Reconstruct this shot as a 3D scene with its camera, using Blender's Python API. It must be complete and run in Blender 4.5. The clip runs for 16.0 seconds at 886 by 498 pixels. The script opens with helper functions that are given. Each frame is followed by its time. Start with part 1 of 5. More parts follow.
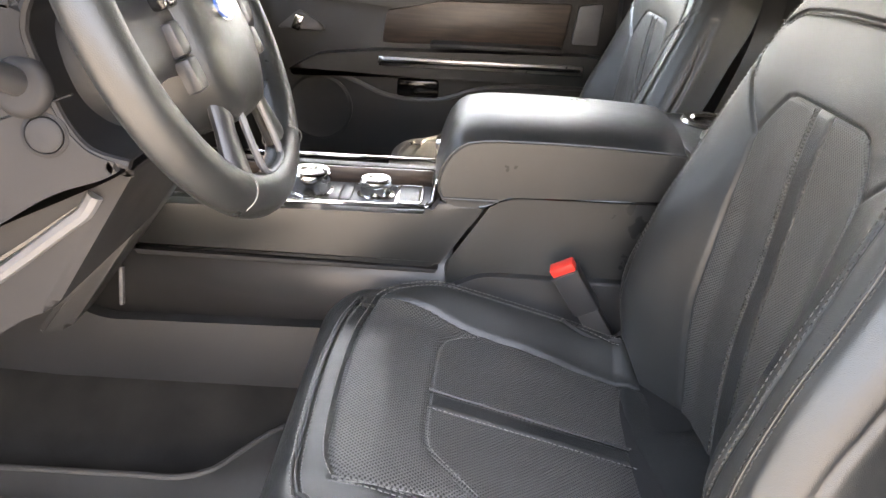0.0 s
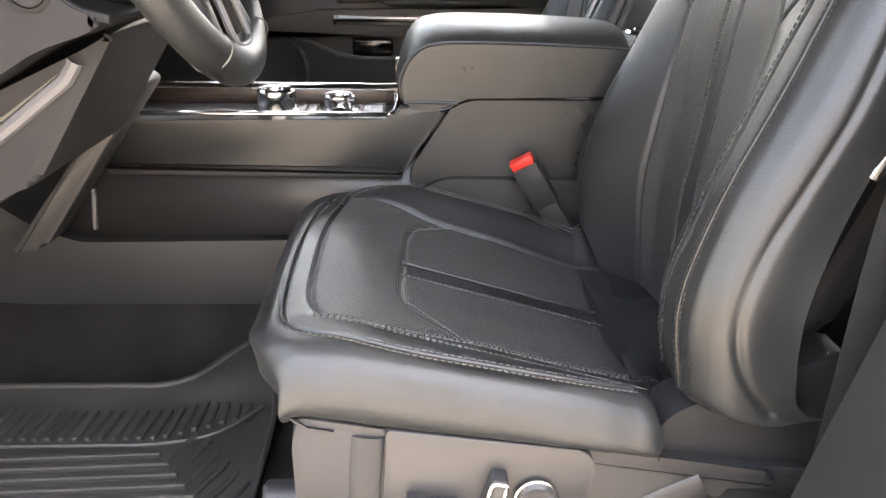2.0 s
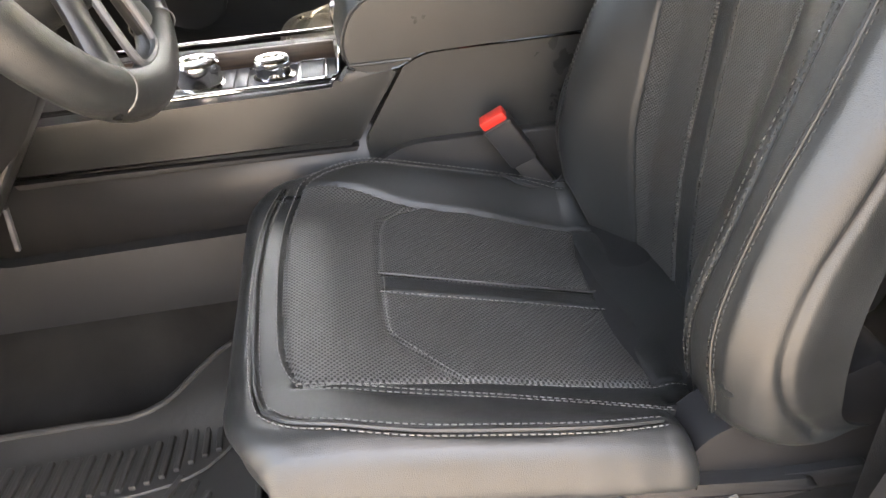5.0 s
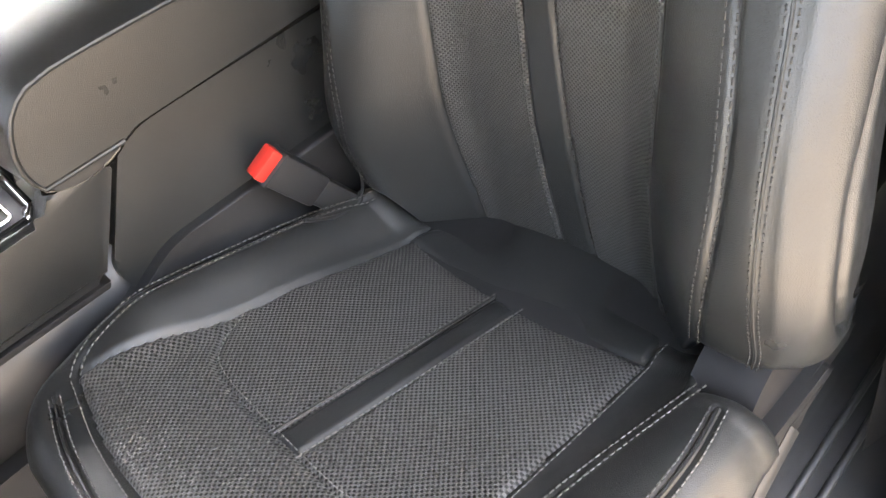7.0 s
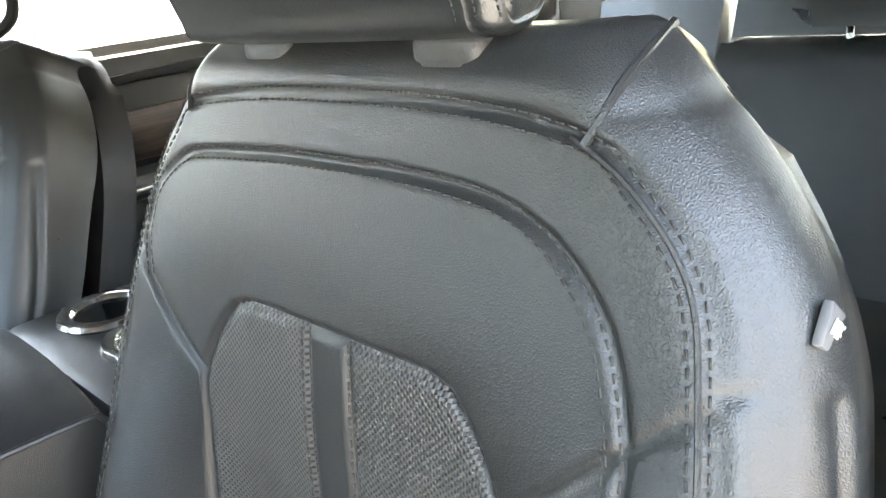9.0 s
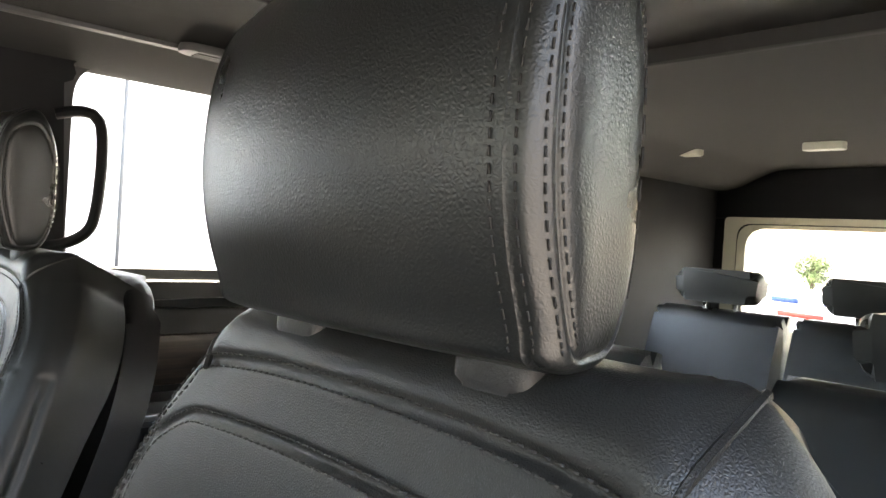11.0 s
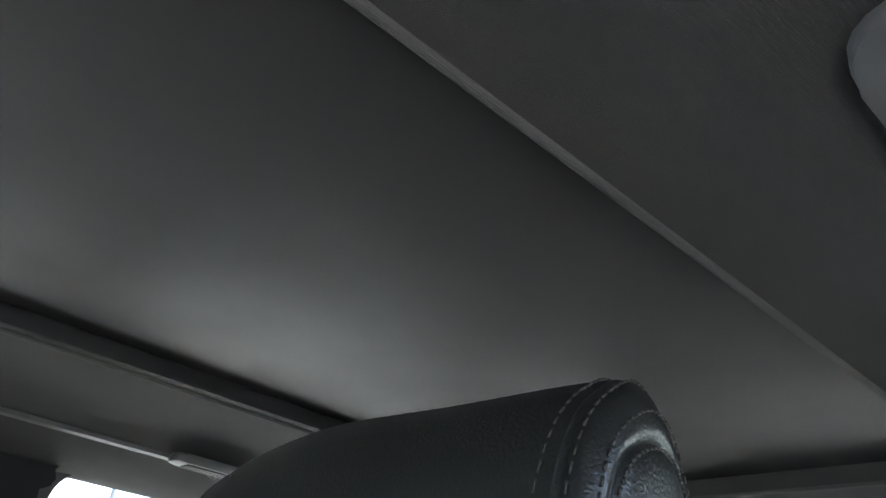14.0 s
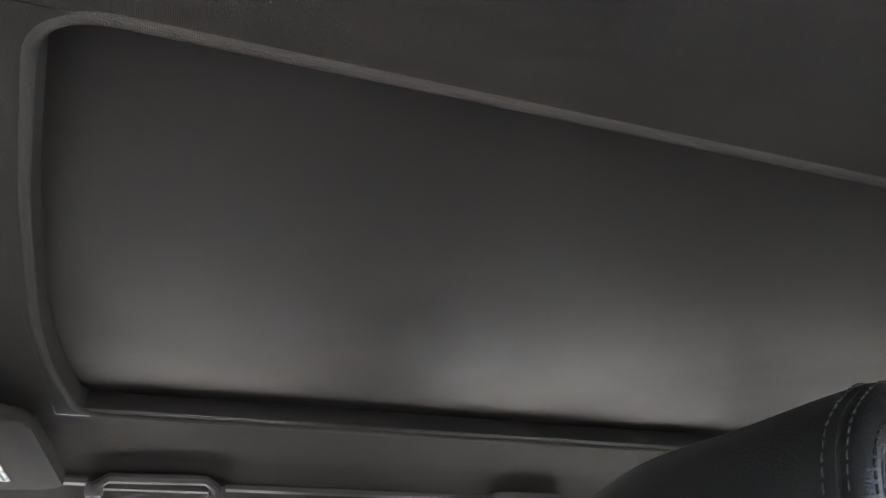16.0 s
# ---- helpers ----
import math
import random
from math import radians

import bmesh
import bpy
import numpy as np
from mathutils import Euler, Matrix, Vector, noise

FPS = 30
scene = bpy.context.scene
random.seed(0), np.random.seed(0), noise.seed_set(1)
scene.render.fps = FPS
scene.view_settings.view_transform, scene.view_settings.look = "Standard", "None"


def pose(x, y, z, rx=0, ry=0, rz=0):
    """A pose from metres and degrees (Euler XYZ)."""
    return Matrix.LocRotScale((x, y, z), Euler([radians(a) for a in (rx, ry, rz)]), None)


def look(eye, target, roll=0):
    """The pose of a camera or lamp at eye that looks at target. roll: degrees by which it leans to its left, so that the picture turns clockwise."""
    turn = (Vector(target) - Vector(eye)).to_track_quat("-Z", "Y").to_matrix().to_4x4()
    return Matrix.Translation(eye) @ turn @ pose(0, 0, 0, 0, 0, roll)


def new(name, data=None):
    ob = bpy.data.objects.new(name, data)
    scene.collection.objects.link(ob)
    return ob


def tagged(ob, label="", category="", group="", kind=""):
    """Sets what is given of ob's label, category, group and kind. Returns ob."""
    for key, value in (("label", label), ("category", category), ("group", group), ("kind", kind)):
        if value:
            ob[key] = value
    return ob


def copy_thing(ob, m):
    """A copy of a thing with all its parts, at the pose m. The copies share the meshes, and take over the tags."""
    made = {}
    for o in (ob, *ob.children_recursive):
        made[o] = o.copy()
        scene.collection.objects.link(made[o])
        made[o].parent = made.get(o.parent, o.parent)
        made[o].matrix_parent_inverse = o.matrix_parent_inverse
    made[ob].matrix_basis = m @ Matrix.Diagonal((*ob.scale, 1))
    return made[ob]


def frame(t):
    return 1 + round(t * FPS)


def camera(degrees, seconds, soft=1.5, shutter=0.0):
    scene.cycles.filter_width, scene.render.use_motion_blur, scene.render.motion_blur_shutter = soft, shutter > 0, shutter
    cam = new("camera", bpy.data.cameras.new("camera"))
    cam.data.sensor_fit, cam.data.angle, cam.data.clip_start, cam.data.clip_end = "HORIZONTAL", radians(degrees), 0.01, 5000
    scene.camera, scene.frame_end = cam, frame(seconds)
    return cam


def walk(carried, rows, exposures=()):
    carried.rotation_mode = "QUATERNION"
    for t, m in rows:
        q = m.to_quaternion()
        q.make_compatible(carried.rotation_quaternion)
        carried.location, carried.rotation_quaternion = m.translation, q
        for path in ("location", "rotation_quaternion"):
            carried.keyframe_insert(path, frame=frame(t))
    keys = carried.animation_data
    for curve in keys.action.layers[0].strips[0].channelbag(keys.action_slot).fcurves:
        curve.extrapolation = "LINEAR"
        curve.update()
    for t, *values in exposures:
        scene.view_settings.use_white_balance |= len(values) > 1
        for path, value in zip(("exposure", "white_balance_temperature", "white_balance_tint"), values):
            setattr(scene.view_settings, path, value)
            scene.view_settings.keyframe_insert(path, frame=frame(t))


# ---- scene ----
cam = camera(61.2, 16.0)
PATH = [
    (0, (-0.3480, -0.7189, 0.9218), (-0.3621, 1.1099, 0.1123), 3.02),
    (0.5, (-0.3490, -0.7969, 0.9299), (-0.3221, 1.0461, 0.1537), 2.09),
    (1, (-0.3488, -0.8183, 0.9284), (-0.2978, 1.0319, 0.1706), 1.37),
    (1.5, (-0.3448, -0.8184, 0.9270), (-0.2742, 1.0261, 0.1569), 1.02),
    (2, (-0.3527, -0.8322, 0.7845), (-0.2627, 1.0145, 0.0219), 1.14),
    (2.5, (-0.3511, -0.7973, 0.6172), (-0.2622, 1.0675, -0.1004), 0.53),
    (3, (-0.3509, -0.7415, 0.5519), (-0.2630, 1.1356, -0.1328), -0.13),
    (5.5, (-0.3738, -0.5927, 0.9173), (-0.0957, 0.9762, -0.2914), -8.52),
    (6, (-0.4269, -0.4658, 0.9110), (0.0712, 0.9779, -0.3804), -12.31),
    (6.5, (-0.4444, -0.4065, 0.8940), (0.2284, 0.9257, -0.4374), -15.76),
    (7, (-0.4277, -0.3870, 0.8737), (0.4081, 0.8572, -0.4505), -17.73),
    (7.5, (-0.3933, -0.3451, 0.8841), (0.6375, 0.7478, -0.4362), -13.56),
    (8, (-0.3283, -0.3463, 0.8816), (0.8797, 0.8410, -0.1819), -9.36),
    (8.5, (-0.2158, -0.3075, 0.9179), (0.9622, 0.9754, -0.0651), -11.74),
    (9, (-0.1923, -0.2928, 0.9394), (1.1211, 1.0380, 0.2297), -6.58),
    (9.5, (-0.1778, -0.2822, 0.9512), (1.1802, 1.1235, 0.5267), -1.96),
    (10, (-0.1760, -0.2849, 0.9507), (1.1638, 1.1899, 0.7772), 1.88),
    (12.5, (-0.1200, -0.2030, 0.9660), (1.2403, 1.2506, 1.1577), 5.40),
    (13, (-0.1203, -0.2146, 0.9879), (1.1854, 1.2158, 1.4872), 7.73),
    (13.5, (-0.1227, -0.2121, 0.9971), (1.0744, 1.1693, 1.8085), 9.01),
    (14, (-0.1311, -0.2245, 0.9903), (0.9688, 1.1219, 1.9789), 7.39),
    (14.5, (-0.1477, -0.2380, 0.9853), (0.8531, 1.1583, 2.0095), 4.50),
    (15, (-0.1754, -0.2760, 0.9847), (0.6362, 1.2441, 1.9998), 2.24),
    (15.5, (-0.1889, -0.2928, 0.9900), (0.5059, 1.3052, 1.9716), -0.76),
    (16, (-0.1892, -0.2935, 0.9869), (0.4113, 1.3454, 1.9634), -2.02),
]
EXPOSURES = [
    (0.0, 5.55, 9200, 14), (1.7, 5.45, 9100, 14), (2.3, 4.85, 9500, 14), (3.2, 4.75, 9800, 14), (5.5, 5.5, 9800, 13), (7.3, 5.75, 9800, 13),
    (8.5, 5.9, 8000, 3), (9.5, 5.75, 8100, 9), (10.2, 4.85, 8300, 10), (12.5, 4.1, 7900, 8), (13.3, 3.6, 7500, 8), (14.0, 4.15, 6400, 2), (14.6, 5.75, 6300, 2),
    (15.4, 5.6, 6800, 8), (16.0, 4.1, 6900, 10),
]
walk(cam, [(t, look(eye, target, roll)) for t, eye, target, roll in PATH], EXPOSURES)

# ---- light: an overcast bright day, seen from the open driver's door ----
world = bpy.data.worlds.new("sky")
scene.world = world
world.use_nodes = True
wn = world.node_tree
sky = wn.nodes.new("ShaderNodeTexSky")
sky.sky_type = "NISHITA"
sky.sun_disc = False
sky.sun_elevation, sky.sun_rotation = radians(62), radians(60)
sky.air_density, sky.dust_density = 1.0, 4.0
wn.links.new(sky.outputs[0], wn.nodes["Background"].inputs[0])
wn.nodes["Background"].inputs[1].default_value = 0.15
sun_data = bpy.data.lights.new("sun", "SUN")
sun_data.energy, sun_data.angle, sun_data.color = 2.0, radians(6), (1.0, 0.97, 0.93)
sun = new("sun", sun_data)
sun.matrix_world = look((0, 0, 30), (-7.5, -10.5, 0))


# ---- materials ----
def principled(name):
    m = bpy.data.materials.new(name)
    m.use_nodes = True
    nt = m.node_tree
    return m, nt, nt.nodes["Principled BSDF"]


def surface(name, colour, rough=0.5, metal=0.0, grain=0.0, grain_scale=600.0, spread=0.12, stain=6.0, kind="noise", spec=0.5, depth=0.001, coat=0.0):
    """A surface with fine relief (grain) and slow variation of colour and gloss (stain)."""
    m, nt, b = principled(name)
    n, l = nt.nodes.new, nt.links.new
    co = n("ShaderNodeTexCoord").outputs["Object"]
    slow = n("ShaderNodeTexNoise")
    slow.inputs["Scale"].default_value, slow.inputs["Detail"].default_value = stain, 6
    l(co, slow.inputs["Vector"])
    ramp = n("ShaderNodeMapRange")
    ramp.inputs[1].default_value, ramp.inputs[2].default_value = 0.3, 0.7
    ramp.inputs[3].default_value, ramp.inputs[4].default_value = 1 - spread, 1 + spread
    l(slow.outputs[0], ramp.inputs[0])
    mul = n("ShaderNodeVectorMath")
    mul.operation = "SCALE"
    mul.inputs[0].default_value = colour
    l(ramp.outputs[0], mul.inputs["Scale"])
    l(mul.outputs[0], b.inputs["Base Color"])
    rr = n("ShaderNodeMapRange")
    rr.inputs[1].default_value, rr.inputs[2].default_value = 0.3, 0.7
    rr.inputs[3].default_value, rr.inputs[4].default_value = max(rough - 0.07, 0.02), min(rough + 0.07, 1)
    l(slow.outputs[0], rr.inputs[0])
    l(rr.outputs[0], b.inputs["Roughness"])
    b.inputs["Metallic"].default_value = metal
    b.inputs["Specular IOR Level"].default_value = spec
    b.inputs["Coat Weight"].default_value = coat
    if grain:
        if kind == "leather":
            cell = n("ShaderNodeTexVoronoi")
            cell.feature = "DISTANCE_TO_EDGE"
            warp = n("ShaderNodeTexNoise")
            warp.inputs["Scale"].default_value = grain_scale * 0.5
            l(co, warp.inputs["Vector"])
            mixv = n("ShaderNodeVectorMath")
            mixv.operation = "MULTIPLY_ADD"
            l(warp.outputs["Color"], mixv.inputs[0])
            mixv.inputs[1].default_value = (1.2 / grain_scale,) * 3
            l(co, mixv.inputs[2])
            l(mixv.outputs[0], cell.inputs["Vector"])
            cell.inputs["Scale"].default_value = grain_scale
            cut = n("ShaderNodeMapRange")
            cut.interpolation_type = "SMOOTHSTEP"
            cut.inputs[1].default_value, cut.inputs[2].default_value = -0.05, 0.5
            l(cell.outputs["Distance"], cut.inputs[0])
            height = cut.outputs[0]
        else:
            fine = n("ShaderNodeTexNoise")
            fine.inputs["Scale"].default_value, fine.inputs["Detail"].default_value = grain_scale, 3
            l(co, fine.inputs["Vector"])
            height = fine.outputs[0]
        bump = n("ShaderNodeBump")
        bump.inputs["Strength"].default_value, bump.inputs["Distance"].default_value = grain, depth
        l(height, bump.inputs["Height"])
        l(bump.outputs[0], b.inputs["Normal"])
    return m


def perforated(name, axes, pitch, relief=1.0, tone=(0.062, 0.061, 0.058)):
    """Black leather pierced by small holes in staggered rows."""
    m, nt, b = principled(name)
    n, l = nt.nodes.new, nt.links.new
    co = n("ShaderNodeTexCoord")
    sep = n("ShaderNodeSeparateXYZ")
    l(co.outputs["Object"], sep.inputs[0])

    def op(kind, a, c):
        node = n("ShaderNodeMath")
        node.operation = kind
        for k, v in ((0, a), (1, c)):
            if isinstance(v, (int, float)):
                node.inputs[k].default_value = v
            elif v is not None:
                l(v, node.inputs[k])
        return node.outputs[0]

    k = 2 * math.pi / pitch
    a = op("SINE", op("MULTIPLY", op("ADD", sep.outputs[axes[0]], sep.outputs[axes[1]]), k), None)
    c = op("SINE", op("MULTIPLY", op("SUBTRACT", sep.outputs[axes[0]], sep.outputs[axes[1]]), k), None)
    wave = op("ADD", op("MULTIPLY", op("ADD", a, c), 0.25), 0.5)
    hole = n("ShaderNodeMapRange")
    hole.interpolation_type = "SMOOTHSTEP"
    hole.inputs[1].default_value, hole.inputs[2].default_value = 0.25, 0.62
    l(wave, hole.inputs[0])
    slow = n("ShaderNodeTexNoise")
    slow.inputs["Scale"].default_value = 9
    l(co.outputs["Object"], slow.inputs["Vector"])
    col = n("ShaderNodeMix")
    col.data_type = "RGBA"
    l(hole.outputs[0], col.inputs[0])
    col.inputs[6].default_value = (0.003, 0.003, 0.003, 1)
    col.inputs[7].default_value = tone + (1,)
    l(col.outputs[2], b.inputs["Base Color"])
    rr = n("ShaderNodeMapRange")
    rr.inputs[3].default_value, rr.inputs[4].default_value = 0.36, 0.56
    l(slow.outputs[0], rr.inputs[0])
    l(rr.outputs[0], b.inputs["Roughness"])
    bump = n("ShaderNodeBump")
    bump.inputs["Strength"].default_value, bump.inputs["Distance"].default_value = relief, 0.0014
    l(hole.outputs[0], bump.inputs["Height"])
    l(bump.outputs[0], b.inputs["Normal"])
    return m


def wood(name):
    m, nt, b = principled(name)
    n, l = nt.nodes.new, nt.links.new
    co = n("ShaderNodeTexCoord")
    mp = n("ShaderNodeMapping")
    mp.inputs["Scale"].default_value = (6, 90, 90)
    l(co.outputs["Object"], mp.inputs[0])
    tex = n("ShaderNodeTexNoise")
    tex.inputs["Scale"].default_value, tex.inputs["Detail"].default_value = 2.0, 8
    l(mp.outputs[0], tex.inputs["Vector"])
    ramp = n("ShaderNodeValToRGB")
    ramp.color_ramp.elements[0].color, ramp.color_ramp.elements[1].color = (0.018, 0.012, 0.009, 1), (0.075, 0.052, 0.040, 1)
    ramp.color_ramp.elements[0].position, ramp.color_ramp.elements[1].position = 0.3, 0.75
    l(tex.outputs[0], ramp.inputs[0])
    l(ramp.outputs[0], b.inputs["Base Color"])
    b.inputs["Roughness"].default_value = 0.35
    return m


def woven(name, colour, scale):
    """Knitted cloth: crossed ribs over a soft stain."""
    m = surface(name, colour, 0.9, grain=0.0, spread=0.15, stain=5, spec=0.2)
    nt = m.node_tree
    n, l = nt.nodes.new, nt.links.new
    co = n("ShaderNodeTexCoord").outputs["Object"]
    h = None
    for axis in ("X", "Y"):
        w = n("ShaderNodeTexWave")
        w.bands_direction = axis
        w.inputs["Scale"].default_value, w.inputs["Distortion"].default_value = scale, 1.5
        w.inputs["Detail"].default_value, w.inputs["Detail Scale"].default_value = 2, 2
        l(co, w.inputs["Vector"])
        if h is None:
            h = w.outputs["Fac"]
        else:
            add = n("ShaderNodeMath")
            l(h, add.inputs[0])
            l(w.outputs["Fac"], add.inputs[1])
            h = add.outputs[0]
    bump = n("ShaderNodeBump")
    bump.inputs["Strength"].default_value, bump.inputs["Distance"].default_value = 0.5, 0.0006
    l(h, bump.inputs["Height"])
    l(bump.outputs[0], nt.nodes["Principled BSDF"].inputs["Normal"])
    return m


LEATHER = surface("black_leather", (0.018, 0.019, 0.019), 0.33, grain=0.24, grain_scale=700, kind="leather", stain=7, spread=0.25, depth=0.0007, spec=0.45)
LEATHER_COARSE = surface("coarse_black_leather", (0.010, 0.011, 0.011), 0.31, grain=0.16, grain_scale=520, kind="leather", stain=7, spread=0.25, depth=0.0007, spec=0.65)
# same leather twice: the seat's lighter tone paints in its brighter sheen
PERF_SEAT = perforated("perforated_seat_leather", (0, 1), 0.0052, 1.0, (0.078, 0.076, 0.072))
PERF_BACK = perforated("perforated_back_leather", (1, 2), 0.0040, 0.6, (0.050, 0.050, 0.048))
THREAD_BACK = surface("charcoal_thread", (0.018, 0.0185, 0.018), 0.75, spread=0.2, stain=60)
THREAD = surface("grey_thread", (0.12, 0.116, 0.108), 0.75, spread=0.2, stain=60)
THREAD_DARK = surface("dark_thread", (0.011, 0.0105, 0.010), 0.8, spread=0.2, stain=60)
PLASTIC = surface("grained_black_plastic", (0.016, 0.0162, 0.017), 0.52, grain=0.4, grain_scale=800, depth=0.0007, stain=8, spread=0.15)
PLASTIC_SMOOTH = surface("satin_black_plastic", (0.022, 0.022, 0.023), 0.42, grain=0.06, grain_scale=1200, depth=0.0004, stain=10)
PLASTIC_GREY = surface("dark_grey_plastic", (0.085, 0.085, 0.088), 0.5, grain=0.2, grain_scale=900, depth=0.0004, stain=9)
GLOSS = surface("gloss_black_plastic", (0.006, 0.006, 0.006), 0.12, stain=12)
CHROME = surface("chrome", (0.75, 0.75, 0.74), 0.13, metal=1, stain=30, spread=0.06)
SATIN = surface("satin_metal", (0.36, 0.36, 0.36), 0.32, metal=1, stain=30, spread=0.1)
WOOD = wood("dark_wood_veneer")
CARPET = surface("black_carpet", (0.012, 0.011, 0.010), 0.95, grain=0.5, grain_scale=700, depth=0.001, stain=14, spread=0.35, spec=0.1)
RUBBER = surface("black_rubber", (0.022, 0.021, 0.0195), 0.55, grain=0.3, grain_scale=500, depth=0.0006, stain=12, spread=0.3)
HEADLINER = woven("black_knit_headliner", (0.044, 0.043, 0.042), 260)
EDGE_CLOTH = woven("grey_knit_edge", (0.070, 0.069, 0.068), 260)
SHADE = surface("sunroof_shade_cloth", (0.026, 0.025, 0.0245), 0.60, grain=0.25, grain_scale=1500, depth=0.0003, stain=4, spread=0.06, spec=0.35)
# colour kept extra dark: on column and knee it includes the open door's shade
PILLAR = surface("black_pillar_trim", (0.011, 0.011, 0.012), 0.62, grain=0.3, grain_scale=800, depth=0.0005, spec=0.3)
CREAM = surface("painted_tailgate_metal", (0.55, 0.53, 0.42), 0.3, stain=5, spread=0.05, coat=0.5)
RED = surface("red_button_plastic", (0.62, 0.035, 0.025), 0.4, stain=40, spread=0.1)
WEBBING = surface("black_belt_webbing", (0.012, 0.012, 0.013), 0.75, grain=0.8, grain_scale=900, depth=0.0008)
WHITE = surface("white_enamel", (0.75, 0.75, 0.76), 0.3, stain=40)
BLUE = surface("blue_enamel", (0.02, 0.06, 0.22), 0.25, stain=40)
LAMP = surface("translucent_lamp_lens", (0.55, 0.55, 0.46), 0.35, stain=30)
CONCRETE = surface("worn_concrete", (0.17, 0.165, 0.16), 0.85, grain=0.5, grain_scale=60, depth=0.004, stain=0.7, spread=0.15)
STUCCO = surface("white_painted_wall", (0.72, 0.72, 0.70), 0.8, grain=0.4, grain_scale=40, depth=0.003, stain=0.8, spread=0.06)
LEAF = surface("tree_leaves", (0.07, 0.11, 0.025), 0.6, stain=1.5, spread=0.45)
BARK = surface("bark", (0.10, 0.07, 0.05), 0.9, grain=0.8, grain_scale=20, depth=0.02, stain=3)
GLASS, gnt, gb = principled("window_glass")
gb.inputs["Transmission Weight"].default_value, gb.inputs["Roughness"].default_value, gb.inputs["IOR"].default_value = 1.0, 0.0, 1.01
gb.inputs["Base Color"].default_value = (0.93, 0.96, 0.94, 1)


# ---- mesh helpers ----
def base_of(ob):
    v = Vector((0, 0, 0))
    while ob:
        v += ob.location
        ob = ob.parent
    return v


def finish(name, me, material, parent, label, smooth=True):
    me.materials.append(material)
    if smooth:
        for p in me.polygons:
            p.use_smooth = True
    ob = new(name, me)
    if parent:
        ob.parent = parent
        me.transform(Matrix.Translation(-base_of(parent)))
    if label:
        ob["label"] = label
    return ob


def part(name, bm, material, parent=None, label="", smooth=True, sharp=40):
    """One bmesh as one object, its points in world metres."""
    bmesh.ops.recalc_face_normals(bm, faces=bm.faces)
    if smooth:
        for e in bm.edges:
            if len(e.link_faces) == 2 and e.calc_face_angle(0) > radians(sharp):
                e.smooth = False
    me = bpy.data.meshes.new(name)
    bm.to_mesh(me)
    bm.free()
    return finish(name, me, material, parent, label, smooth)


def thing(name, at, label, category, group=""):
    ob = new(name)
    ob.empty_display_size = 0.05
    ob.location = at
    return tagged(ob, label, category, group)


def setting(ob, label, category="structure"):
    return tagged(ob, label, category, kind="structure")


def box(bm, lo, hi, bevel=0.0, turn=None, segments=2):
    """A box from corner lo to corner hi with rounded edges, turned about its middle."""
    lo, hi = Vector(lo), Vector(hi)
    made = bmesh.ops.create_cube(bm, size=1.0)["verts"]
    bmesh.ops.scale(bm, verts=made, vec=hi - lo)
    edges = list({e for v in made for e in v.link_edges})
    if bevel:
        res = bmesh.ops.bevel(bm, geom=edges, offset=bevel, segments=segments, affect="EDGES", profile=0.5)
        made = list({v for f in res["faces"] for v in f.verts} | {v for v in made if v.is_valid})
        made = list({v for v in made if v.is_valid} | {v for f in res["faces"] for e in f.edges for g in e.link_faces for v in g.verts})
    if turn:
        bmesh.ops.transform(bm, matrix=turn.to_3x3().to_4x4(), verts=made)
    bmesh.ops.translate(bm, verts=made, vec=(lo + hi) / 2)
    return made


def prism(bm, outline, axis, a, b, bevel=0.0):
    """A flat outline drawn in the two other axes, pushed from a to b along the axis (0, 1 or 2)."""
    order = {0: (1, 2), 1: (0, 2), 2: (0, 1)}[axis]

    def at(p, d):
        v = [0, 0, 0]
        v[order[0]], v[order[1]], v[axis] = p[0], p[1], d
        return v

    va = [bm.verts.new(at(p, a)) for p in outline]
    vb = [bm.verts.new(at(p, b)) for p in outline]
    n = len(outline)
    faces = [bm.faces.new(va), bm.faces.new(vb[::-1])]
    for i in range(n):
        faces.append(bm.faces.new((va[i], vb[i], vb[(i + 1) % n], va[(i + 1) % n])))
    if bevel:
        edges = list({e for f in faces[:2] for e in f.edges})
        bmesh.ops.bevel(bm, geom=edges, offset=bevel, segments=2, affect="EDGES", profile=0.5)


def rounded(points, r, n=5):
    """An outline with its corners rounded."""
    out = []
    k = len(points)
    for i in range(k):
        p, q, s = Vector(points[i - 1]).to_2d(), Vector(points[i]).to_2d(), Vector(points[(i + 1) % k]).to_2d()
        d1, d2 = (p - q), (s - q)
        rr = min(r, d1.length * 0.45, d2.length * 0.45)
        a, b = q + d1.normalized() * rr, q + d2.normalized() * rr
        for j in range(n + 1):
            t = j / n
            out.append(tuple((1 - t) ** 2 * a + 2 * t * (1 - t) * q + t * t * b))
    return out


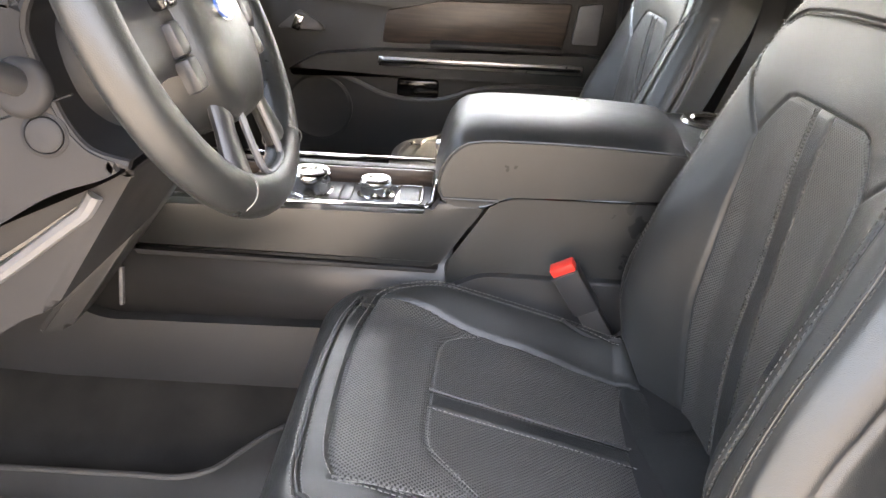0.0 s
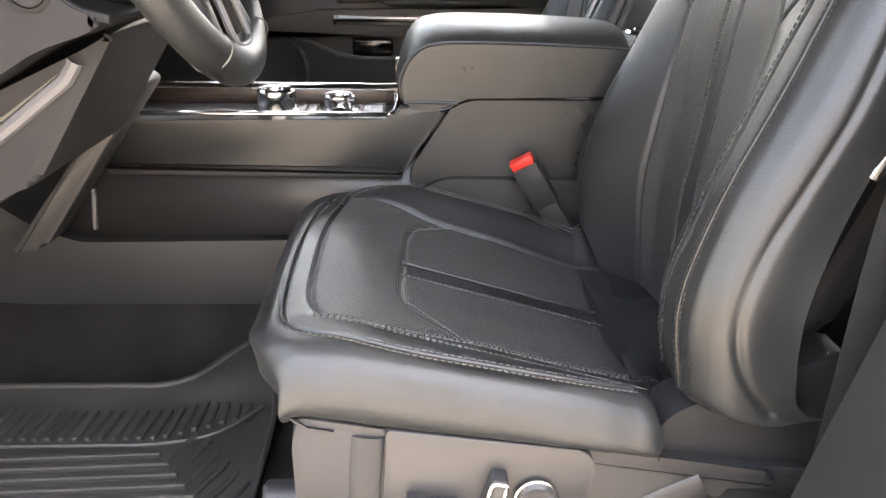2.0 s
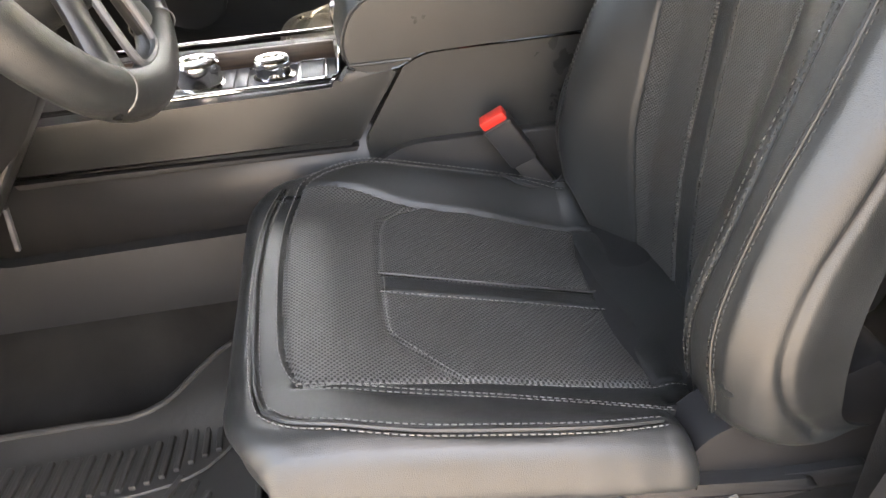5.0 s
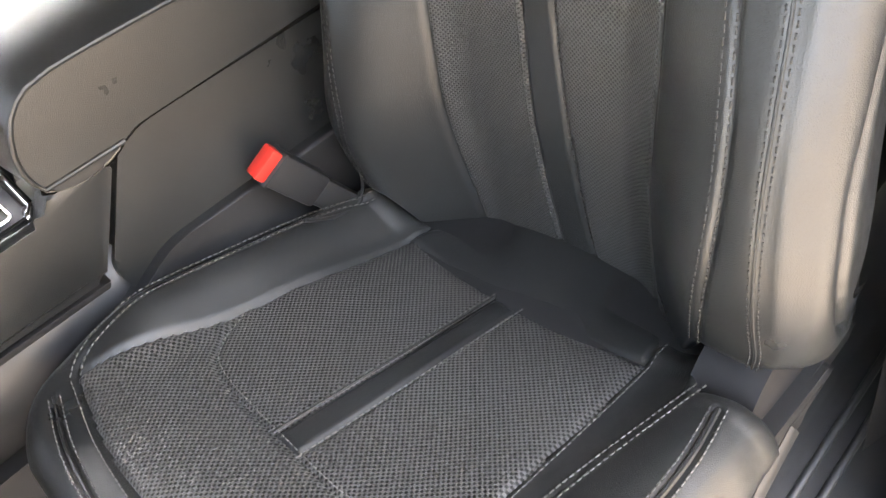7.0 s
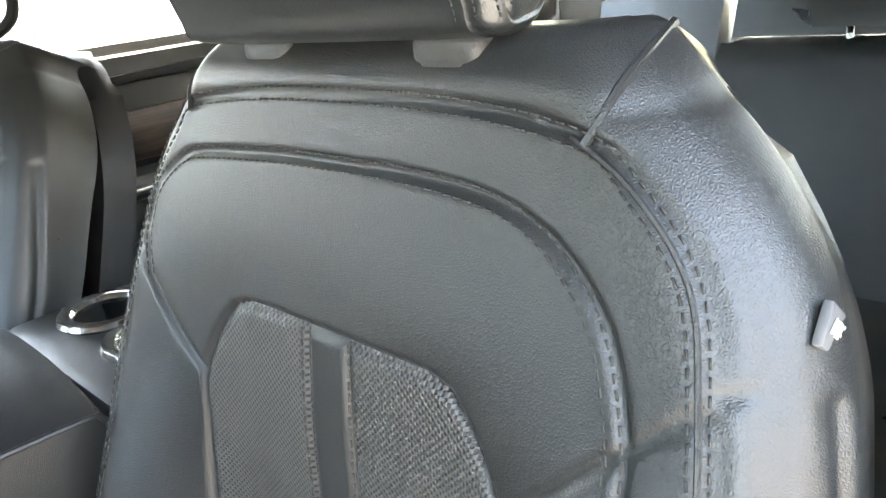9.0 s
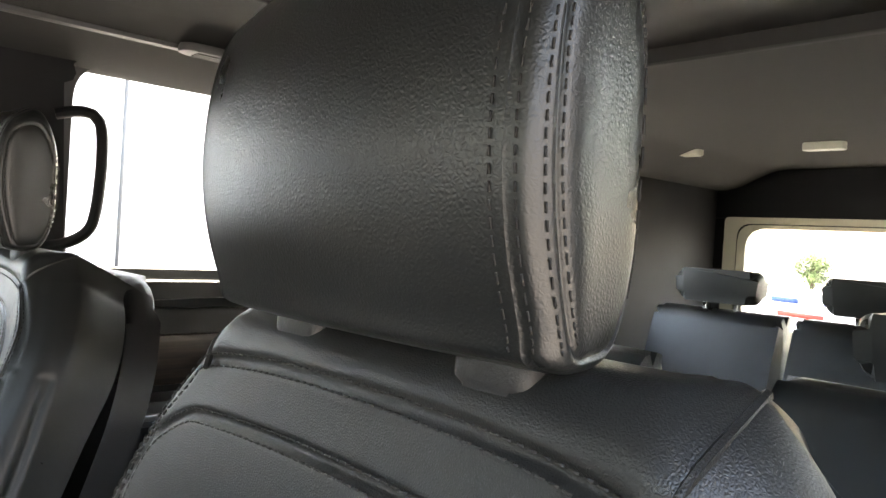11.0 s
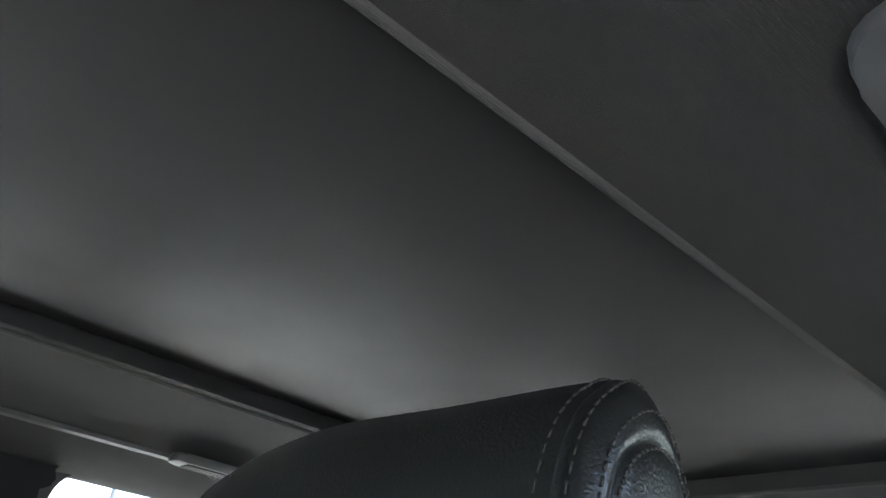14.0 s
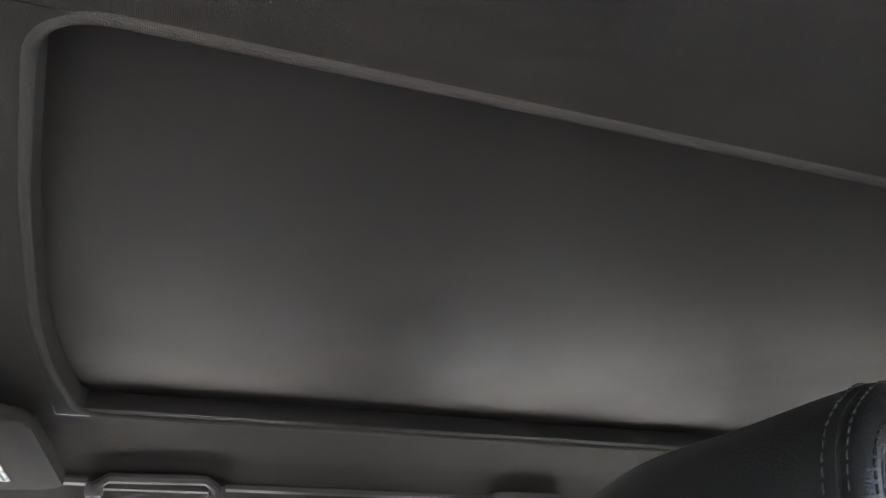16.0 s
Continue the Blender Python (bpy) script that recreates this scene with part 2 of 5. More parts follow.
def tube(bm, points, r, n=8, closed=False, flat=1.0, up=None):
    """A round (or flattened) rod along a line of points."""
    pts = [Vector(p) for p in points]
    rings = []
    k = len(pts)
    last = None
    for i, p in enumerate(pts):
        d = (pts[(i + 1) % k] - pts[i - 1]) if closed else (pts[min(i + 1, k - 1)] - pts[max(i - 1, 0)])
        d.normalize()
        ref = Vector(up) if up else (last if last else (Vector((0, 0, 1)) if abs(d.z) < 0.9 else Vector((1, 0, 0))))
        s = d.cross(ref).normalized()
        w = s.cross(d)
        last = w
        rad = r[i] if isinstance(r, (list, tuple)) else r
        rings.append([bm.verts.new(p + rad * (math.cos(a) * s + flat * math.sin(a) * w)) for a in (2 * math.pi * j / n for j in range(n))])
    for i in range(k if closed else k - 1):
        a, b = rings[i], rings[(i + 1) % k]
        for j in range(n):
            bm.faces.new((a[j], a[(j + 1) % n], b[(j + 1) % n], b[j]))
    if not closed:
        bm.faces.new(rings[0][::-1])
        bm.faces.new(rings[-1])


def lathe(bm, profile, at, axis, n=32):
    """A turned form: profile of (radius, height) along the axis from at."""
    q = Vector((0, 0, 1)).rotation_difference(Vector(axis).normalized()).to_matrix()
    rings = []
    for r, h in profile:
        rings.append([bm.verts.new(Vector(at) + q @ Vector((r * math.cos(2 * math.pi * j / n), r * math.sin(2 * math.pi * j / n), h))) for j in range(n)])
    for a, b in zip(rings, rings[1:]):
        for j in range(n):
            bm.faces.new((a[j], a[(j + 1) % n], b[(j + 1) % n], b[j]))
    bm.faces.new(rings[0][::-1])
    bm.faces.new(rings[-1])


def smooth_line(points, step=0.006):
    """Points along a soft curve (Catmull-Rom) through the given ones."""
    pts = [Vector(p) for p in points]
    out = []
    for i in range(len(pts) - 1):
        p0, p1, p2, p3 = pts[max(i - 1, 0)], pts[i], pts[i + 1], pts[min(i + 2, len(pts) - 1)]
        n = max(int((p2 - p1).length / step), 1)
        for j in range(n):
            t = j / n
            out.append(0.5 * ((2 * p1) + (p2 - p0) * t + (2 * p0 - 5 * p1 + 4 * p2 - p3) * t * t + (3 * p1 - p0 - 3 * p2 + p3) * t ** 3))
    out.append(pts[-1])
    return out


def step(a, b, x):
    t = np.clip((x - a) / (b - a), 0, 1)
    return t * t * (3 - 2 * t)


def line_distance(px, py, line):
    """Distance of many points to a polyline in the plane."""
    best = np.full(px.shape, 9.0)
    for (ax, ay), (bx, by) in zip(line, line[1:]):
        dx, dy = bx - ax, by - ay
        t = np.clip(((px - ax) * dx + (py - ay) * dy) / max(dx * dx + dy * dy, 1e-12), 0, 1)
        best = np.minimum(best, np.hypot(px - ax - t * dx, py - ay - t * dy))
    return best


def inside(px, py, poly):
    res = np.zeros(px.shape, bool)
    k = len(poly)
    for i in range(k):
        (x1, y1), (x2, y2) = poly[i], poly[(i + 1) % k]
        hit = ((y1 > py) != (y2 > py)) & (px < (x2 - x1) * (py - y1) / (y2 - y1 + 1e-12) + x1)
        res ^= hit
    return res


def grid_parts(X, Y, Z, groups, parent):
    """A curved sheet of points split into meshes; groups: name, face mask, material, label."""
    nu, nv = X.shape
    verts = np.stack([X, Y, Z], -1).reshape(-1, 3)
    idx = np.arange(nu * nv).reshape(nu, nv)
    quads = np.stack([idx[:-1, :-1], idx[1:, :-1], idx[1:, 1:], idx[:-1, 1:]], -1)
    made = []
    for name, mask, material, label in groups:
        q = quads[mask]
        if not len(q):
            continue
        used, inv = np.unique(q, return_inverse=True)
        me = bpy.data.meshes.new(name)
        me.from_pydata(verts[used].tolist(), [], inv.reshape(-1, 4).tolist())
        me.update()
        made.append(finish(name, me, material, parent, label))
    return made


def stitches(name, lines, place, material, parent, length=0.0042, gap=0.0022, r=0.0007):
    """Rows of thread: short dashes laid on a surface; place(p, q) gives the point on it."""
    verts, faces = [], []
    for line in lines:
        pts = [Vector(p).to_2d() for p in line]
        run, at = 0.0, 0.0
        for a, b in zip(pts, pts[1:]):
            d = (b - a).length
            while at < run + d:
                t0, t1 = (at - run) / d, (at + length - run) / d
                p, q = a.lerp(b, t0), a.lerp(b, t1)
                P, Q = Vector(place(p.x, p.y)), Vector(place(q.x, q.y))
                w = (Q - P)
                if w.length > 1e-6:
                    s = w.orthogonal().normalized() * r
                    u = w.normalized().cross(s)
                    k = len(verts)
                    for c in (P, Q):
                        verts += [tuple(c + s), tuple(c + u), tuple(c - s), tuple(c - u)]
                    faces += [(k + i, k + (i + 1) % 4, k + 4 + (i + 1) % 4, k + 4 + i) for i in range(4)] + [(k + 3, k + 2, k + 1, k), (k + 4, k + 5, k + 6, k + 7)]
                at += length + gap
            run += d
    me = bpy.data.meshes.new(name)
    me.from_pydata(verts, [], faces)
    me.update()
    ob = finish(name, me, material, parent, "")
    ob["kind"] = "stuff"
    return ob


def beside(line, d):
    """A line set off to its left by d."""
    pts = [Vector(p).to_2d() for p in line]
    out = []
    for i, p in enumerate(pts):
        t = (pts[min(i + 1, len(pts) - 1)] - pts[max(i - 1, 0)]).normalized()
        out.append((p.x - t.y * d, p.y + t.x * d))
    return out


# outlines of the seat's side and the column (x, z)
SHIELD = [(-0.458, 0.383), (-0.379, 0.368), (-0.179, 0.344), (-0.119, 0.334), (0.003, 0.313), (0.008, 0.289), (-0.054, 0.296), (-0.175, 0.21), (-0.206, 0.203), (-0.4, 0.208), (-0.441, 0.239), (-0.46, 0.288), (-0.461, 0.342)]
RIB = [(-0.39, 0.361), (-0.394, 0.309), (-0.394, 0.268), (-0.383, 0.249), (-0.356, 0.235), (-0.207, 0.22), (-0.163, 0.242), (-0.115, 0.276), (-0.068, 0.3)]
PANEL = [(-0.375, 0.372), (-0.183, 0.345), (-0.176, 0.324), (-0.183, 0.278), (-0.225, 0.239), (-0.349, 0.25), (-0.378, 0.27)]
SW1 = [(-0.356, 0.302), (-0.306, 0.293), (-0.31, 0.276), (-0.348, 0.278)]
SW2 = [(-0.276, 0.328), (-0.26, 0.325), (-0.263, 0.309), (-0.276, 0.276), (-0.287, 0.282)]
ROUND = (-0.232, 0.295)
HINGE = [(-0.176, 0.334), (-0.120, 0.345), (-0.102, 0.372), (-0.04, 0.402), (0.06, 0.440), (0.09, 0.265), (-0.044, 0.287), (-0.152, 0.225)]
SHROUD = [(-0.696, 0.847), (-0.705, 0.822), (-0.695, 0.783), (-0.684, 0.748), (-0.664, 0.721), (-0.630, 0.711), (-0.651, 0.698), (-0.700, 0.682), (-0.763, 0.643), (-0.839, 0.603), (-0.776, 0.868)]
KNEE = [(-0.870, 0.583), (-0.790, 0.624), (-0.670, 0.680), (-0.639, 0.699), (-0.743, 0.538), (-0.772, 0.529), (-0.816, 0.499), (-0.901, 0.454)]
SLOT = [(-0.843, 0.539), (-0.800, 0.570), (-0.757, 0.602), (-0.711, 0.637), (-0.696, 0.648), (-0.683, 0.667)]
SLOT_HOLE = [(-0.838, 0.560), (-0.796, 0.590), (-0.754, 0.618), (-0.683, 0.668), (-0.696, 0.649), (-0.718, 0.638), (-0.797, 0.585), (-0.840, 0.553)]
BUTTON = (-0.696, 0.736)
STALK = (-0.709, 0.776)


# ---- the driver's seat ----
def glide(x, xs, ys, soft=0.022):
    """A soft curve through a table of values."""
    return sum(np.interp(x + soft * k / 4, xs, ys) for k in range(-4, 5)) / 9


def cushion_top(x, y):
    """Height of the seat's top over the plan."""
    ay = np.abs(y)
    z = 0.42 - 0.28 * (np.minimum(x, -0.11) + 0.36) + 0.10 * np.clip(x + 0.11, 0, 0.1)
    z = z - 0.012 * step(-0.40, -0.49, x)
    lift = glide(x, [-0.48, -0.44, -0.36, -0.28, -0.20, -0.10], [0.012, 0.016, 0.021, 0.029, 0.034, 0.034])
    far = 0.036 * step(-0.47, -0.34, x)
    z = z + np.where(y > 0, far * step(0.15, 0.215, ay), lift * step(0.155, 0.238, ay))
    z = z - 0.006 * (1 - step(0.06, 0.15, ay)) * step(-0.44, -0.36, x)
    return z - 0.022 * (ay / 0.12) ** 2 * step(-0.10, -0.03, x)


def back_front(y, z):
    """How far back the backrest's front face lies: a hollow middle between two forward wings."""
    middle = glide(z, [0.30, 0.42, 0.50, 0.55, 0.60, 0.66, 0.715, 0.77, 0.80, 0.882], [-0.024, -0.029, -0.027, -0.021, -0.014, -0.009, -0.004, 0.005, 0.0125, 0.038])
    wing = glide(z, [0.30, 0.40, 0.43, 0.46, 0.50, 0.55, 0.60, 0.66, 0.72, 0.78, 0.82, 0.882], [-0.080, -0.099, -0.106, -0.111, -0.110, -0.095, -0.078, -0.048, -0.021, 0.004, 0.0185, 0.038])
    return middle + (wing - middle) * step(0.075, 0.195, np.abs(y))


def back_width(y, z):
    """Half width of the backrest's face, wider towards the door."""
    w = glide(z, [0.30, 0.42, 0.46, 0.50, 0.55, 0.60, 0.66, 0.72, 0.78, 0.82, 0.85, 0.875, 0.90, 0.928], [0.206, 0.218, 0.221, 0.220, 0.214, 0.209, 0.204, 0.196, 0.187, 0.176, 0.161, 0.142, 0.122, 0.105], 0.012)
    return w - np.where(y > 0, 0.024 * step(0.74, 0.55, z), 0.0)


CUSHION_LINES = dict(
    front_outer=[(-0.470, -0.203), (-0.481, -0.15), (-0.486, -0.01), (-0.479, 0.113), (-0.462, 0.192)],
    front_inner=[(-0.439, -0.168), (-0.456, -0.12), (-0.460, 0.0), (-0.455, 0.109), (-0.439, 0.195)],
    near_edge=[(-0.470, -0.203), (-0.44, -0.226), (-0.36, -0.240), (-0.28, -0.244), (-0.20, -0.242), (-0.140, -0.232)],
    near_mid=[(-0.445, -0.170), (-0.35, -0.178), (-0.255, -0.184), (-0.17, -0.196), (-0.118, -0.205)],
    near_inner=[(-0.439, -0.168), (-0.301, -0.156), (-0.119, -0.149), (-0.03, -0.14)],
    far_inner=[(-0.439, 0.195), (-0.378, 0.180), (-0.314, 0.167), (-0.205, 0.160), (-0.105, 0.148), (-0.03, 0.13)],
    far_edge=[(-0.439, 0.195), (-0.415, 0.211), (-0.327, 0.220), (-0.173, 0.220), (-0.10, 0.205)],
    panel=[(-0.300, 0.164), (-0.330, 0.147), (-0.354, 0.110), (-0.361, 0.0), (-0.362, -0.070), (-0.352, -0.098), (-0.301, -0.156)],
    rear=[(-0.105, 0.148), (-0.117, 0.012), (-0.109, -0.149)],
    strip_a=[(-0.361, 0.0185), (-0.117, 0.0145)],
    strip_b=[(-0.362, -0.0135), (-0.116, -0.0155)],
)
BACK_LINES = dict(
    insert=[(0.100, 0.32), (0.106, 0.42), (0.110, 0.50), (0.112, 0.56), (0.114, 0.62), (0.116, 0.69), (0.116, 0.715), (0.104, 0.742), (0.085, 0.764), (0.074, 0.768), (-0.074, 0.768), (-0.085, 0.764), (-0.104, 0.742), (-0.118, 0.715), (-0.122, 0.68), (-0.126, 0.60), (-0.125, 0.50), (-0.120, 0.42), (-0.112, 0.32)],
    v_far=[(0.212, 0.80), (0.19, 0.778), (0.116, 0.715)],
    v_near=[(-0.203, 0.797), (-0.170, 0.769), (-0.119, 0.72)],
    arch=[(0.178, 0.767), (0.186, 0.792), (0.178, 0.822), (0.150, 0.842), (0.12, 0.848), (0.03, 0.852), (-0.075, 0.850), (-0.123, 0.839), (-0.153, 0.814), (-0.166, 0.789), (-0.172, 0.769)],
    edge_far=[(0.200, 0.40), (0.198, 0.46), (0.192, 0.50), (0.196, 0.55), (0.202, 0.62), (0.206, 0.72), (0.200, 0.79), (0.186, 0.828), (0.160, 0.860), (0.139, 0.876), (0.05, 0.884), (-0.066, 0.883), (-0.137, 0.874), (-0.163, 0.858), (-0.188, 0.829), (-0.199, 0.79), (-0.211, 0.72), (-0.220, 0.66), (-0.227, 0.60), (-0.231, 0.55), (-0.236, 0.50), (-0.238, 0.46), (-0.238, 0.42), (-0.234, 0.395)],
    bolster_near=[(-0.172, 0.769), (-0.178, 0.70), (-0.187, 0.65), (-0.197, 0.60), (-0.202, 0.55), (-0.202, 0.50), (-0.196, 0.45), (-0.188, 0.40)],
    strip_a=[(0.0165, 0.768), (0.0165, 0.69), (0.016, 0.60), (0.012, 0.50), (0.007, 0.42), (0.001, 0.32)],
    strip_b=[(-0.0165, 0.768), (-0.0165, 0.69), (-0.0185, 0.60), (-0.026, 0.50), (-0.033, 0.42), (-0.040, 0.32)],
)


BACK_LINES = {k: [(y, z + 0.001 * float(step(0.74, 0.80, z))) if k in ("arch", "edge_far") else (y, z) for y, z in line] for k, line in BACK_LINES.items()}


def soft2(line):
    return [(p.x, p.y) for p in smooth_line([(a, b, 0) for a, b in line])]


def grooves(px, py, lines, depth, width):
    g = np.zeros(px.shape)
    for line in lines.values():
        d = line_distance(px, py, soft2(line)[::2] + [line[-1]])
        g = np.maximum(g, np.exp(-(d / width) ** 2))
    return depth * g


def profile(lo, hi, n, radius, arc, skirt, skirt_n):
    """Positions and drops across a pillow: skirt, rounded edge, flat, rounded edge, skirt."""
    pos, drop = [], []
    for k in range(skirt_n):
        pos.append(lo - radius)
        drop.append(radius + skirt * (1 - k / skirt_n))
    for k in range(arc):
        a = math.pi / 2 * (1 - k / arc)
        pos.append(lo - radius * math.sin(a))
        drop.append(radius * (1 - math.cos(a)))
    flat = np.linspace(lo, hi, n)
    pos += list(flat)
    drop += [0.0] * n
    for k in range(1, arc + 1):
        a = math.pi / 2 * k / arc
        pos.append(hi + radius * math.sin(a))
        drop.append(radius * (1 - math.cos(a)))
    for k in range(1, skirt_n + 1):
        pos.append(hi + radius)
        drop.append(radius + skirt * k / skirt_n)
    return np.array(pos), np.array(drop)


def build_seat():
    seat = thing("driver_seat", (-0.2, 0, 0.16), "black leather front seat with perforated panels and grey stitching", "car seat", "front seats")
    # cushion
    u, du = profile(-0.482, 0.02, 190, 0.029, 12, 0.07, 8)
    v, dv = profile(-0.238, 0.214, 180, 0.020, 10, 0.10, 12)
    U, V = np.meshgrid(u, v, indexing="ij")
    DU, DV = np.meshgrid(du, dv, indexing="ij")
    av = np.abs(V) + np.where(V > 0, 0.024, 0.0)
    # the bolsters end short of the backrest, the middle runs in under it
    rear = 0.02 - np.where(V > 0, 0.085, 0.164) * step(0.150, 0.205, av)
    X = np.where(U > -0.3, -0.3 + (np.minimum(U, 0.02) + 0.3) * (rear + 0.3) / 0.32 + np.maximum(U - 0.02, 0), U)
    X = X + 0.034 * np.clip((av - 0.17) / 0.08, 0, 1.2) ** 2 * step(-0.3, -0.48, U)
    X = X + (0.010 * (1 - np.exp(-np.clip(DU - 0.02, 0, 0.2) / 0.02)) + 0.9 * np.clip(DU - 0.055, 0, 0.2)) * (U < -0.4)
    Vc = np.clip(V, -0.238, 0.214)
    Z = cushion_top(np.clip(X, -0.484, rear), Vc) - DU - DV
    Z = Z - grooves(X, V, CUSHION_LINES, 0.0042, 0.0028) * (DU + DV < 0.03)
    Z = Z + 0.0012 * np.sin(37 * X + 5 * V) * np.sin(29 * V) * (DU + DV < 0.02)
    # soft puckers across the puffed side
    puff = np.exp(-((DV - 0.045) / 0.028) ** 2) * (DV > 0.004)
    foot = glide(X, [-0.50, -0.461, -0.382, -0.279, -0.178, -0.122], [0.372, 0.376, 0.360, 0.347, 0.335, 0.330])
    tuck = np.clip(foot + 0.018 - Z, 0, 0.03) * (DV > 0.015)
    Z = np.maximum(Z, foot)
    Y = V + np.sign(V) * (0.015 * puff + 0.0006 * puff * np.sin(150 * X + 40 * V) - 0.9 * tuck)
    cx, cy = (X[:-1, :-1] + X[1:, 1:]) / 2, (Y[:-1, :-1] + Y[1:, 1:]) / 2
    top = ((DU + DV)[:-1, :-1] < 0.02) & ((DU + DV)[1:, 1:] < 0.02)
    L = CUSHION_LINES
    field = soft2(L["front_inner"]) + [p for p in soft2(L["far_inner"]) if p[0] < -0.107] + soft2(L["rear"]) + [p for p in soft2(L["near_inner"])[::-1] if p[0] < -0.111]
    perf = inside(cx, cy, field) & top
    strip = perf & (cx > -0.361) & (np.abs(cy - 0.0015) < 0.0158)
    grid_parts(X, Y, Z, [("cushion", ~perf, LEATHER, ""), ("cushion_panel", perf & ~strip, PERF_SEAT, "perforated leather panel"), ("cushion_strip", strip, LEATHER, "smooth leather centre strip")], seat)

    def on_seat(x, y):
        return (x, y, float(cushion_top(x, y)) + 0.0009)

    rows = []
    for key, offs in (("front_outer", (0.005, -0.005)), ("front_inner", (0.005,)), ("near_edge", (0.006, -0.006)), ("near_mid", (0.004, -0.004)), ("far_edge", (0.005, -0.005)), ("near_inner", (-0.005,)), ("panel", (0.004,)), ("strip_a", (0.003,)), ("strip_b", (-0.003,))):
        for d in offs:
            rows.append(beside(soft2(L[key]), d))
    stitches("seat_stitching", rows, on_seat, THREAD, seat)
    # welts along the two loose edges of the strip and the near edge
    for key, r in (("near_edge", 0.0022), ("strip_a", 0.0016), ("front_outer", 0.0018)):
        bm = bmesh.new()
        tube(bm, [on_seat(p[0], p[1]) for p in soft2(L[key])], r, 6)
        part("piping", bm, LEATHER, seat)

    # backrest
    u, du = profile(0.404, 0.882, 250, 0.030, 14, 0.07, 6)
    v, dv = profile(-1.0, 1.0, 210, 0.20, 12, 0.32, 30)
    U, V = np.meshgrid(u, v, indexing="ij")
    DU, DV = np.meshgrid(du, dv, indexing="ij")
    width = back_width(V, np.clip(U, 0.36, 0.93))
    k = np.ones(9) / 9
    width = np.apply_along_axis(lambda c: np.convolve(np.pad(c, 4, mode="edge"), k, "valid"), 0, width)
    Y = V * width
    D = DU + DV * 0.195
    # the middle reaches down behind the cushion, the wings end above it
    U = U - 0.13 * (1 - step(0.12, 0.19, np.abs(Y))) * step(0.50, 0.39, U)
    Uc = np.clip(U, 0.30, 0.882)
    X = back_front(np.clip(Y, -0.24, 0.24), Uc) + D
    X = X + grooves(Y, U, BACK_LINES, 0.0034, 0.0026) * (D < 0.03)
    X = X + 0.0012 * np.sin(31 * U + 2) * np.sin(27 * Y) * (D < 0.02)
    back_in = np.clip(D - 0.045, 0, 0.2)
    Y = Y * (1 + 0.02 - 0.15 * back_in)
    Z = U - 0.55 * np.clip(D - 0.05, 0, 0.2) * step(0.70, 0.86, U)
    pillow = 0.008 * np.exp(-((DV * 0.195 - 0.05) / 0.03) ** 2) * np.sign(V) * (DV > 0.1) * (DU < 0.03)
    Y = Y + pillow
    seam = soft2([(-0.020, 0.385), (-0.050, 0.42), (-0.068, 0.46), (-0.070, 0.50), (-0.054, 0.55), (-0.029, 0.60), (0.000, 0.66), (0.022, 0.72), (0.045, 0.79)])
    dent = np.exp(-(line_distance(X, Z, seam[::3]) / 0.0045) ** 2) * (np.abs(V) > 1.1)
    Y = Y - np.sign(V) * 0.0045 * dent
    cy, cz = (Y[:-1, :-1] + Y[1:, 1:]) / 2, (Z[:-1, :-1] + Z[1:, 1:]) / 2
    face = (D[:-1, :-1] < 0.02) & (D[1:, 1:] < 0.02)
    B = BACK_LINES
    perf = inside(cy, cz, soft2(B["insert"])) & face
    ya = np.interp(cz, [p[1] for p in B["strip_a"][::-1]], [p[0] for p in B["strip_a"][::-1]])
    yb = np.interp(cz, [p[1] for p in B["strip_b"][::-1]], [p[0] for p in B["strip_b"][::-1]])
    strip = perf & (cy < ya) & (cy > yb)
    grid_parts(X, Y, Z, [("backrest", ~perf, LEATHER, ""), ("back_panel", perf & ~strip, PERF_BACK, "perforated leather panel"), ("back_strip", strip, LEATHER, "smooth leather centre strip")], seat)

    def on_back(y, z):
        w = 1.02 * float(back_width(y, z))
        s = min(max((abs(y) / w - 1) / 0.2, 0), 0.98)
        return (float(back_front(np.clip(y, -0.24, 0.24), np.array(min(z, 0.882)))) + 0.039 * (1 - math.sqrt(1 - s * s)) - 0.0009, y, z)

    seam_j = int(np.abs(v + 1.03).argmin()), int(np.abs(v - 1.03).argmin())
    rows = []
    for key, offs in (("strip_a", (0.003,)), ("strip_b", (-0.003,)), ("bolster_near", (0.004, -0.004))):
        for d in offs:
            rows.append(beside(soft2(B[key]), d))
    stitches("back_stitching", rows, on_back, THREAD_BACK, seat)
    rows = [beside(soft2(B[key]), d) for key in ("arch", "edge_far") for d in (0.0034, -0.0034)]
    stitches("seam_stitching", rows, on_back, THREAD_BACK, seat, 0.0036, 0.0022, 0.0006)
    bm = bmesh.new()
    tube(bm, [on_back(y, z) for y, z in soft2([p for p in B["edge_far"] if p[0] < -0.13])], 0.0012, 6)
    part("piping", bm, LEATHER, seat)
    bm = bmesh.new()
    prism(bm, rounded([(-0.195, 0.39), (0.195, 0.39), (0.218, 0.76), (0.13, 0.882), (-0.13, 0.882), (-0.218, 0.76)], 0.06), 0, 0.100, 0.140, 0.018)
    bmesh.ops.transform(bm, matrix=Matrix.Shear("XY", 4, (0, 0)), verts=bm.verts)
    for w in bm.verts:
        w.co.x += 0.31 * (w.co.z - 0.70)
    part("back_shell", bm, PLASTIC, seat, "black plastic backrest shell")
